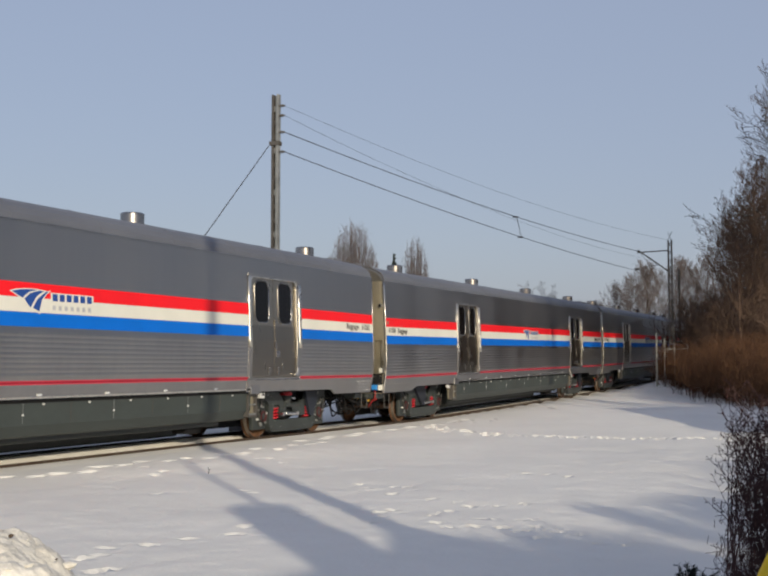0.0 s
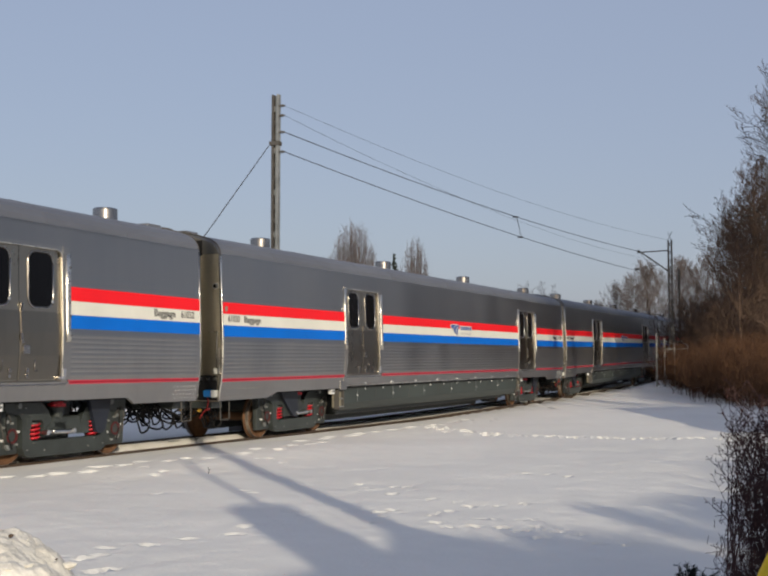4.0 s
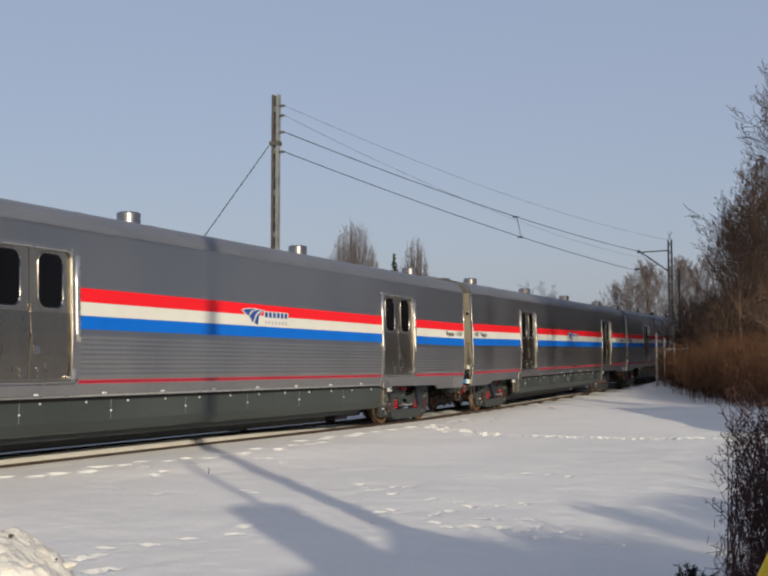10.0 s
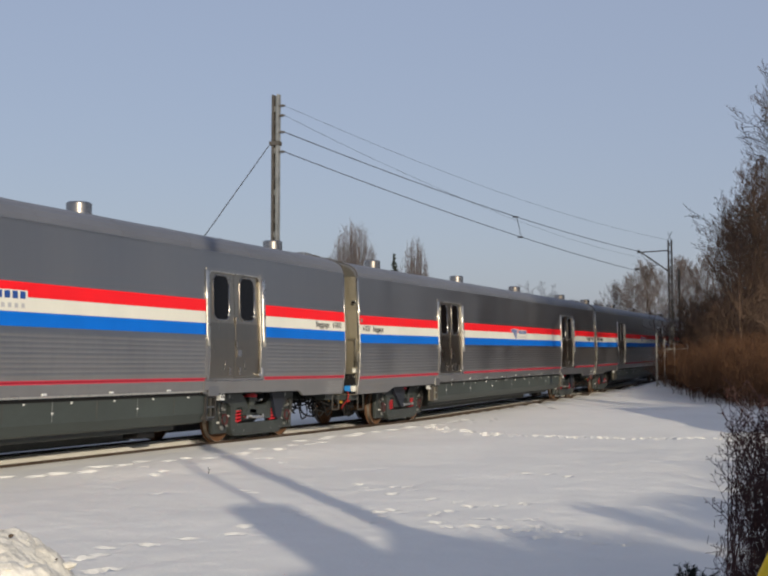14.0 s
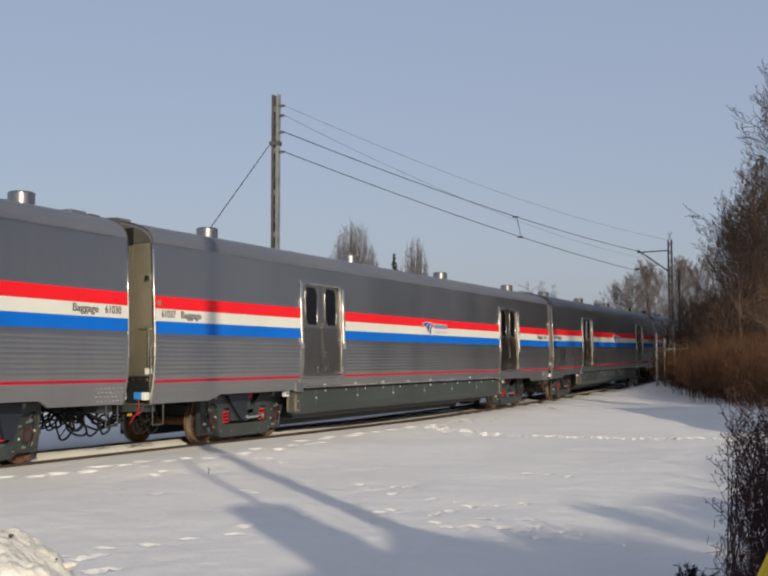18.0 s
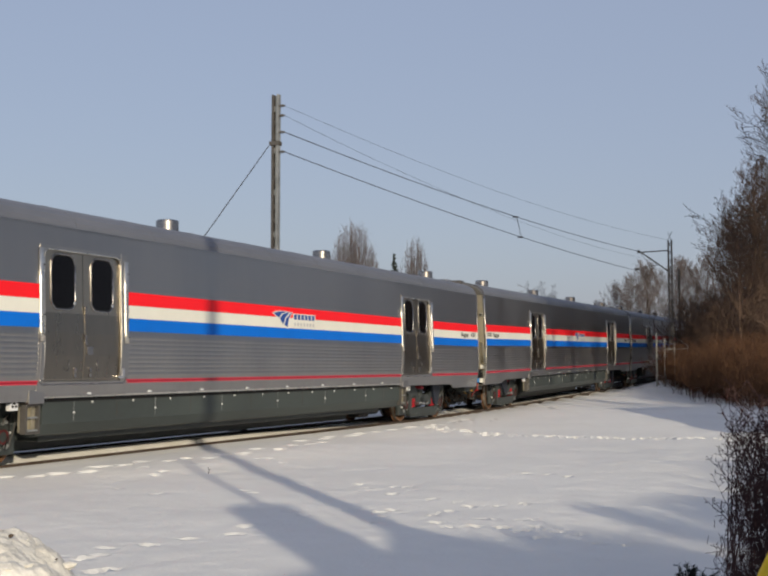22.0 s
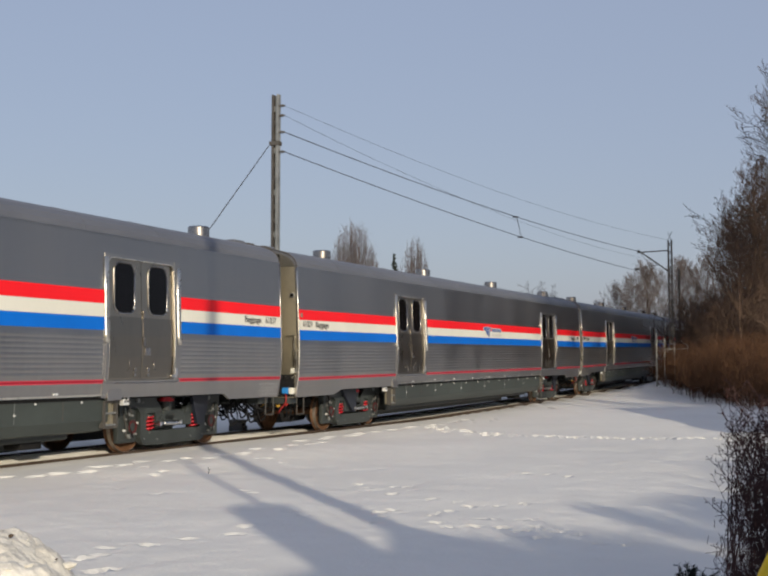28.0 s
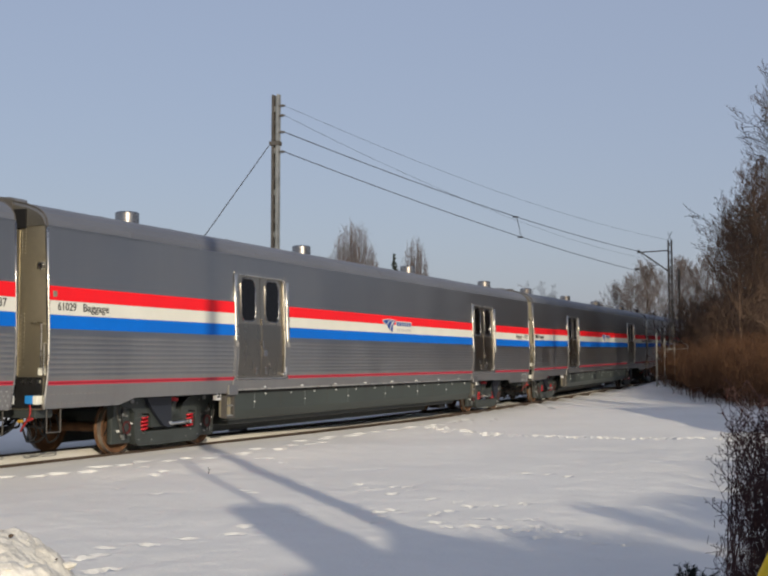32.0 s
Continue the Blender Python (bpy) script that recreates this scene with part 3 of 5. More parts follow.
def build_door(car, a, b, g):
    """A double door between a and b: surround with rounded top corners, two leaves with windows."""
    def ly(z):
        return side_v(z)

    def warp(bmx, inset):
        for v in bmx.verts:
            v.co.y = g * (ly(v.co.z) + inset + v.co.y)
        return bmx

    def strip(x, z0, z1, half, deep, proud):
        """A flat half-round strip that follows the side."""
        bmx = bmesh.new()
        rows = []
        zs = [z for z in (z0, 1.70, 2.06, 2.13, 2.79) if z0 <= z < z1] + [z1]
        for z in zs:
            rows.append([bmx.verts.new((x + half * math.cos(w), g * (ly(z) + proud + deep * math.sin(w)), z)) for w in np.linspace(0, math.pi, 9)])
        for r0, r1 in zip(rows, rows[1:]):
            for k in range(8):
                bmx.faces.new((r0[k], r0[k + 1], r1[k + 1], r1[k]))
            bmx.faces.new((r0[8], r0[0], r1[0], r1[8]))
        bmx.faces.new(rows[0])
        bmx.faces.new(rows[-1][::-1])
        return bmx

    lo, hi = a + 0.085, b - 0.155      # the leaves' edges
    mid = (lo + hi) / 2
    # surround: jambs, and a head with rounded corners
    zs = [1.30, 1.36, 1.70, 2.06, 2.79, 3.42]
    frame_ob = part("door_frame", sheet(bmesh.new(), a, lo, zs, g, 0.012, 0.12), "steel_flute", car, "steel door surround")
    part("jamb", sheet(bmesh.new(), hi, b, zs, g, 0.012, 0.12), "steel_flute", frame_ob)
    bm = bmesh.new()
    for x0, sx in ((lo - 0.003, 1), (hi + 0.003, -1)):
        arc = [(x0 + sx * (0.13 - 0.13 * math.cos(w)), 3.235 + 0.13 * math.sin(w)) for w in np.linspace(0, math.pi / 2, 7)]
        prism(bm, arc + [(x0, 3.365)], -0.10, 0.008)
    prism(bm, [(lo - 0.001, 3.362), (hi + 0.001, 3.362), (hi + 0.001, 3.42), (lo - 0.001, 3.42)], -0.10, 0.009)
    part("door_head", warp(bm, 0.0), "steel_flute", frame_ob, "steel head with rounded corners over the door")
    # thin bright lip round the opening
    lip = [(lo + 0.005, z) for z in (1.33, 1.70, 2.06, 2.79, 3.23)] + [(lo + 0.005 + 0.13 - 0.13 * math.cos(w), 3.235 + 0.125 * math.sin(w)) for w in np.linspace(0.2, math.pi / 2, 6)]
    lip += [(lo + hi - x, z) for x, z in lip[::-1]]
    part("edge_seal", tube_data([[(x, g * (ly(z) + 0.004), z, 0.012) for x, z in lip]], 8), "steel_bright", frame_ob, "bright thin lip of the door opening", True)
    for x, z0, z1 in ((a + 0.022, 1.92, 3.36), (b - 0.03, 1.92, 3.31)):
        guide = part("guide_strip", strip(x, z0, z1, 0.056, 0.034, 0.012), "steel_bright", frame_ob, "bright upright strip beside the door", True)
        for z in (3.10, 2.33, 2.02):
            bm = bmesh.new()
            rod(bm, (x + 0.02, g * (ly(z) + 0.02), z), (x + 0.02, g * (ly(z) + 0.055), z), 0.018, 0.014, 8)
            part("stud", bm, "mast_dark", guide)
    for x0, x1 in ((a - 0.05, a + 0.02), (b - 0.02, b + 0.05)):
        bm = bmesh.new()
        sheet(bm, x0, x1, [1.36, 1.70, 2.06], g, 0.0075, 0.06)
        part("jamb_cover", bm, "steel_flute", frame_ob, "smooth steel strip beside the ribs")
    bm = bmesh.new()
    y0, y1 = g * (ly(1.42) - 0.03), g * (ly(1.42) + 0.03)
    box(bm, b - 0.25, b - 0.09, min(y0, y1), max(y0, y1), 1.335, 1.375, 0.008)
    box(bm, b - 0.14, b - 0.07, min(y0, y1), max(y0, y1), 1.375, 1.50, 0.008)
    part("foot_catch", bm, "chrome", frame_ob, "bright catch at the foot of the door")
    # sill with a rounded raised lip
    bm = bmesh.new()
    sheet(bm, a - 0.03, b + 0.03, [1.06 if a < 0 else 1.01, 1.10, 1.30], g, 0.012, 0.08)
    sill = part("door_sill", bm, "steel_flute", car, "smooth steel sill under the door")
    path = [(a + 0.01, 1.34), (a + 0.02, 1.29), (a + 0.07, 1.255), (mid, 1.25), (b - 0.07, 1.255), (b - 0.02, 1.29), (b - 0.01, 1.34)]
    part("sill_lip", tube_data([[(x, g * (ly(z) + 0.014), z, 0.013) for x, z in path]], 8), "steel_vent", sill, "rounded steel lip under the door", True)
    # black strip stands in for the dark gap between the leaves
    bm = bmesh.new()
    sheet(bm, mid - 0.010, mid + 0.010, [1.32, 1.70, 2.06, 2.40, 3.365], g, -0.036, 0.02)
    part("meeting_strip", bm, "black", frame_ob, "dark strip set in for the gap where the leaves meet")
    for x0, x1, sgn in ((lo, mid - 0.008, 1), (mid + 0.008, hi, -1)):
        bm = bmesh.new()
        sheet(bm, x0, x1, [1.31, 1.70, 2.06, 2.40, 3.375], g, -0.030, 0.05)
        leaf = part("door_leaf", bm, "steel_door", car, "brownish stainless steel door leaf")
        # lower leaf: its darker reflection is coloured in as a thin sheet
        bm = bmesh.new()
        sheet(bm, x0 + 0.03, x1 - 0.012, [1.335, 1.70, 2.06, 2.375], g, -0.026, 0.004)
        part("kick_panel", bm, "steel_dim_reflection", leaf, "darker brown sheet with the dim reflection of the lower leaf in its colour")
        wx0, wx1 = (x0 + x1) / 2 - 0.285, (x0 + x1) / 2 + 0.285
        bm = bmesh.new()
        prism(bm, rounded(wx0, wx1, 2.43, 3.305, 0.16, 6), 0.001, 0.006)
        seal = part("window_seal", warp(bm, -0.030), "black", leaf, "black window seal")
        bm = bmesh.new()
        prism(bm, rounded(wx0 + 0.03, wx1 - 0.03, 2.46, 3.275, 0.14, 6), 0.006, 0.009)
        part("pane", warp(bm, -0.030), "glass", seal, "dark window pane with rounded corners")
        path = rounded(wx0, wx1, 2.43, 3.305, 0.16, 6)
        line = [(px, g * (ly(pz) - 0.027), pz, 0.016) for px, pz in path + path[:1]]
        part("window_rim", tube_data([line], 8), "steel_vent", leaf, "bright rounded window rim", True)
        bm = bmesh.new()
        rod(bm, (wx1 - 0.02, 0.004, 2.54), (wx1 - 0.02, 0.022, 2.54), 0.028, 0.018, 10)
        part("knob", warp(bm, -0.026), "chrome", leaf, "bright window catch")
        for zz, ht in ((1.36, 0.06), (1.44, 0.07)):
            bm = bmesh.new()
            box(bm, mid - sgn * 0.19 - 0.028, mid - sgn * 0.19 + 0.028, 0.0, 0.022, zz, zz + ht, 0.006)
            part("latch", warp(bm, -0.030), "steel_vent", leaf)
        line = [(mid - sgn * q, g * (ly(z) - 0.021), z, 0.0065) for q, z in ((0.35, 1.64), (0.35, 1.50), (0.365, 1.47), (0.395, 1.46), (0.41, 1.49))]
        part("handle", tube_data([line], 6), "steel_vent", leaf, "small hooked handle", True)
    for zz, xx, w, h, d in ((1.79, mid + 0.08, 0.15, 0.13, 0.02), (1.98, mid + 0.012, 0.05, 0.12, 0.03), (1.90, mid + 0.03, 0.06, 0.03, 0.03), (2.47, mid + 0.012, 0.05, 0.05, 0.04), (2.40, mid + 0.025, 0.035, 0.08, 0.03)):
        bm = bmesh.new()
        y0, y1 = g * (ly(zz) - 0.03), g * (ly(zz) - 0.03 + d)
        box(bm, xx, xx + w, min(y0, y1), max(y0, y1), zz - h / 2, zz + h / 2, 0.006)
        part("lock", bm, "steel_vent", car, "small door lock plate")


def build_logo(car, g):
    """A sweeping three-blade mark and two plain bars beside it."""
    def place(bmx):
        for v in bmx.verts:
            v.co.y = g * (side_v(v.co.z) + 0.006 + v.co.y)
            if g > 0:
                v.co.x = 1.87 - v.co.x
    x0 = -0.08

    def blade(pts, proud):
        bmx = bmesh.new()
        prism(bmx, [(x0 + a, b) for a, b in pts], proud, proud + 0.002)
        place(bmx)
        return bmx
    outline = [(0.0, 2.655), (0.12, 2.690), (0.34, 2.712), (0.60, 2.712), (0.83, 2.690), (0.91, 2.705), (0.80, 2.63), (0.70, 2.52), (0.66, 2.33), (0.56, 2.36), (0.42, 2.40), (0.36, 2.47), (0.22, 2.56)]
    mark = part("mark", blade(outline, 0.0), "white", car, "white sweeping company mark")
    for pts in ([(0.05, 2.655), (0.22, 2.686), (0.46, 2.700), (0.60, 2.696), (0.40, 2.655), (0.27, 2.56)],
                [(0.31, 2.55), (0.44, 2.640), (0.66, 2.692), (0.74, 2.684), (0.58, 2.60), (0.44, 2.42)],
                [(0.50, 2.42), (0.60, 2.56), (0.79, 2.680), (0.84, 2.684), (0.70, 2.56), (0.64, 2.37)]):
        part("blade", blade(pts, 0.003), "logo_blue", mark, "dark blue blade of the mark")
    part("word_backing", blade([(0.90, 2.530), (1.93, 2.530), (1.93, 2.672), (0.90, 2.672)], -0.0005), "white", car, "white ground behind the lettering bars")
    for i in range(6):
        a = 0.94 + i * 0.165
        part("word_bar", blade([(a, 2.545), (a + 0.115, 2.545), (a + 0.115, 2.655), (a, 2.655)], 0.003), "logo_blue", car, "dark blue bar where lettering stands")
    for i in range(7):
        a = 0.94 + i * 0.142
        part("word_bar", blade([(a, 2.405), (a + 0.07, 2.405), (a + 0.07, 2.475), (a, 2.475)], 0.001), "pale_letters", car, "pale grey bar where lettering stands")


def build_end(car, x, d):
    """The end wall at x; d is -1 at the front, 1 at the rear."""
    bm = bmesh.new()
    ring_pts = [(max(p[0] - 0.03, 0.001), p[1] - 0.015) for p in SECTION]
    poly = [(-a, b) for a, b in ring_pts] + [(a, b) for a, b in ring_pts[::-1]]
    prism(bm, poly, x - d * 0.06, x - d * 0.02, "yz")
    wall = part("end_wall", bm, "end_panel", car, "pale stainless end wall")
    for g in (-1, 1):
        # bright post at the gangway side
        bm = bmesh.new()
        box(bm, min(x - d * 0.02, x - d * 0.014), max(x - d * 0.02, x - d * 0.014), min(g * 0.40, g * 0.96), max(g * 0.40, g * 0.96), 1.38, 3.72)
        part("gangway_post", bm, "end_panel", wall, "pale steel post beside the gangway")
        # rivet columns
        bm = bmesh.new()
        for i in range(15):
            for c in (0, 1):
                z = 1.50 + 0.06 * i + 0.03 * c
                rod(bm, (x - d * 0.02, g * (1.00 + 0.07 * c), z), (x - d * 0.012, g * (1.00 + 0.07 * c), z), 0.012, 0.009, 6)
        for i in range(8):
            for c in (0, 1):
                z = 3.32 + 0.055 * i
                rod(bm, (x - d * 0.02, g * (1.00 + 0.07 * c), z), (x - d * 0.012, g * (1.00 + 0.07 * c), z), 0.012, 0.009, 6)
        part("rivet_strip", bm, "steel_bright", wall, kind="stuff")
        bm = bmesh.new()
        rod(bm, (x - d * 0.02, g * 1.41, 3.11), (x + d * 0.03, g * 1.41, 3.11), 0.068, 0.056, 16)
        lamp = part("marker_lamp", bm, "chrome", wall, "round chrome marker lamp")
        bm = bmesh.new()
        rod(bm, (x + d * 0.03, g * 1.41, 3.11), (x + d * 0.04, g * 1.41, 3.11), 0.04, 0.032, 14)
        part("lens", bm, "black", lamp)
        # grab irons
        for y, z0, z1 in ((1.48, 1.55, 2.20), (1.535, 1.42, 1.90)):
            bm = bmesh.new()
            for p, q in (((x - d * 0.02, z0), (x + d * 0.06, z0)), ((x + d * 0.06, z0), (x + d * 0.06, z1)), ((x + d * 0.06, z1), (x - d * 0.02, z1))):
                rod(bm, (p[0], g * y, p[1]), (q[0], g * y, q[1]), 0.013, None, 6)
            part("grab_iron", bm, "steel_bright", wall)
        bm = bmesh.new()
        prism(bm, [(g * 0.45, 3.74), (g * 1.47, 3.74), (g * 1.462, 3.76), (g * 1.43, 3.83), (g * 1.31, 3.95), (g * 1.12, 4.03), (g * 0.85, 4.09), (g * 0.45, 4.12)], x - d * 0.02, x - d * 0.004, "yz")
        part("corner_panel", bm, "end_upper", wall, "dull grey-brown panel under the roof end")
        bm = bmesh.new()
        box(bm, min(x - d * 0.01, x + d * 0.02), max(x - d * 0.01, x + d * 0.02), min(g * 0.84, g * 1.10), max(g * 0.84, g * 1.10), 3.71, 4.02, 0.012)
        part("strap", bm, "black", wall, "black folded strap above the post")
        bm = bmesh.new()
        rod(bm, (x + d * 0.05, g * 1.28, 2.22), (x + d * 0.05, g * 1.50, 2.22), 0.012, None, 6)
        part("grab_iron", bm, "steel_bright", wall)
        bm = bmesh.new()
        box(bm, min(x - d * 0.02, x - d * 0.008), max(x - d * 0.02, x - d * 0.008), min(g * 1.37, g * 1.51), max(g * 1.37, g * 1.51), 1.41, 1.52)
        part("label_plate", bm, "white", wall)
        bm = bmesh.new()
        box(bm, min(x - d * 0.02, x + d * 0.02), max(x - d * 0.02, x + d * 0.02), min(g * 0.98, g * 1.46), max(g * 0.98, g * 1.46), 0.90, 1.38, 0.01)
        part("end_step", bm, "black", wall)
        bm = bmesh.new()
        box(bm, min(x - d * 0.02, x + d * 0.015), max(x - d * 0.02, x + d * 0.015), min(g * 0.5, g * 0.98), max(g * 0.5, g * 0.98), 0.90, 1.40, 0.01)
        part("end_block", bm, "black", wall)
        bm = bmesh.new()
        for q in (1.08, 1.24, 1.40):
            box(bm, min(x + d * 0.02, x + d * 0.045), max(x + d * 0.02, x + d * 0.045), min(g * q, g * (q + 0.05)), max(g * q, g * (q + 0.05)), 1.29, 1.34)
        part("socket", bm, "chrome", wall)
        # stirrup step below
        bm = bmesh.new()
        xs = x - d * 0.12
        for p, q in (((xs, 0.90), (xs, 0.52)), ((xs, 0.52), (xs - d * 0.32, 0.52)), ((xs - d * 0.32, 0.52), (xs - d * 0.32, 0.90))):
            rod(bm, (p[0], g * 1.46, p[1]), (q[0], g * 1.46, q[1]), 0.012, None, 6)
        part("stirrup", bm, "mast_dark", car, "bent steel stirrup step")
    # gangway
    bm = bmesh.new()
    ring(bm, rounded(-0.40, 0.40, 1.0, 3.95, 0.12), rounded(-0.30, 0.30, 1.1, 3.8, 0.1), 0.0, 0.30)
    for v in bm.verts:
        v.co = Vector((x + d * (v.co.y - 0.02), v.co.x, v.co.z))
    part("gangway", bm, "black", car, "black rubber gangway bellows")
    bm = bmesh.new()
    box(bm, min(x - d * 0.1, x + d * 0.22), max(x - d * 0.1, x + d * 0.22), -0.80, 0.80, 3.92, 4.205, 0.05)
    part("end_hood", bm, "mast_dark", car, "dark hood at the roof end")
    bm = bmesh.new()
    box(bm, min(x - d * 0.12, x - d * 0.55), max(x - d * 0.12, x - d * 0.55), -0.75, 0.75, 4.06, 4.232, 0.035) if d > 0 else box(bm, x + 0.02, x + 0.45, -0.72, 0.72, 4.04, 4.238, 0.035)
    part("roof_hatch", bm, "steel_roof", car, "flat raised roof hatch")
    # coupler and lines
    bm = bmesh.new()
    box(bm, min(x - d * 0.9, x + d * 0.20), max(x - d * 0.9, x + d * 0.20), -0.11, 0.11, 0.74, 0.98, 0.02)
    box(bm, min(x + d * 0.12, x + d * 0.36), max(x + d * 0.12, x + d * 0.36), -0.20, 0.16, 0.68, 1.02, 0.04)
    part("coupler", bm, "black", car, "black automatic coupler")
    bm = bmesh.new()
    box(bm, min(x - d * 0.45, x - d * 0.05), max(x - d * 0.45, x - d * 0.05), -1.30, 1.30, 0.74, 1.0, 0.03)
    part("end_beam", bm, "bogie", car, "dark end beam")
    for g in (-1, 1):
        rr = random.Random(11 + int(d) + 3 * g)
        for i in range(4):
            y0, x1, rad = g * (1.12 - 0.08 * i), x - d * (0.08 + 0.26 * i), 0.125 + 0.045 * (i % 2)
            line = [(x1 + rad * math.cos(w) + 0.012 * w, y0 + 0.02 * math.sin(3 * w), 0.54 + 0.04 * (i % 3) + rad * 1.35 * math.sin(w), 0.018) for w in np.linspace(1.2, 1.2 + 2 * math.pi, 19)]
            part("hose_loop", tube_data([line], 6), "black", car, "black coiled hose", True)
        for i in range(6):
            y0 = g * (0.24 + 0.17 * i)
            line = []
            sag, reach = rr.uniform(0.26, 0.54), rr.uniform(0.1, 0.55)
            for k in range(17):
                t = k / 16
                line.append((x - d * (0.55 - reach * t - 0.25 * math.sin(math.pi * t)), y0 + g * 0.18 * math.sin(2.2 * math.pi * t + i), 0.86 - sag * math.sin(math.pi * t), 0.021))
            part("hose", tube_data([line], 6), "black", car, "black hanging hose", True)
        bm = bmesh.new()
        box(bm, min(x - d * 0.03, x + d * 0.10), max(x - d * 0.03, x + d * 0.10), min(g * 1.20, g * 1.37), max(g * 1.20, g * 1.37), 0.965, 1.10, 0.03)
        part("socket_cover", bm, "cover_blue", car, "bright blue plastic socket cover")
        bm = bmesh.new()
        box(bm, min(x - d * 0.02, x + d * 0.12), max(x - d * 0.02, x + d * 0.12), min(g * 1.38, g * 1.47), max(g * 1.38, g * 1.45), 0.96, 1.10, 0.02)
        part("junction_box", bm, "white", car, "white junction box")
        line = [(x + d * 0.06, g * (1.28 - 0.12 * t + 0.05 * math.sin(5 * t)), 0.96 - 0.50 * t + 0.08 * t * t, 0.015) for t in (0, 0.15, 0.3, 0.5, 0.7, 0.85, 1.0)]
        part("brake_hose", tube_data([line], 7), "hose_red" if d < 0 else "black", car, "thick brake hose", True)
        bm = bmesh.new()
        rod(bm, (x + d * 0.02, g * 1.30, 0.74), (x + d * 0.12, g * 1.30, 0.72), 0.024, 0.02, 10)
        part("tap", bm, "hose_red" if d < 0 else "black", car)
        bm = bmesh.new()
        rod(bm, (x + d * 0.02, g * 1.10, 0.70), (x + d * 0.10, g * 1.10, 0.70), 0.03, 0.025, 10)
        part("cap", bm, "amber", car)


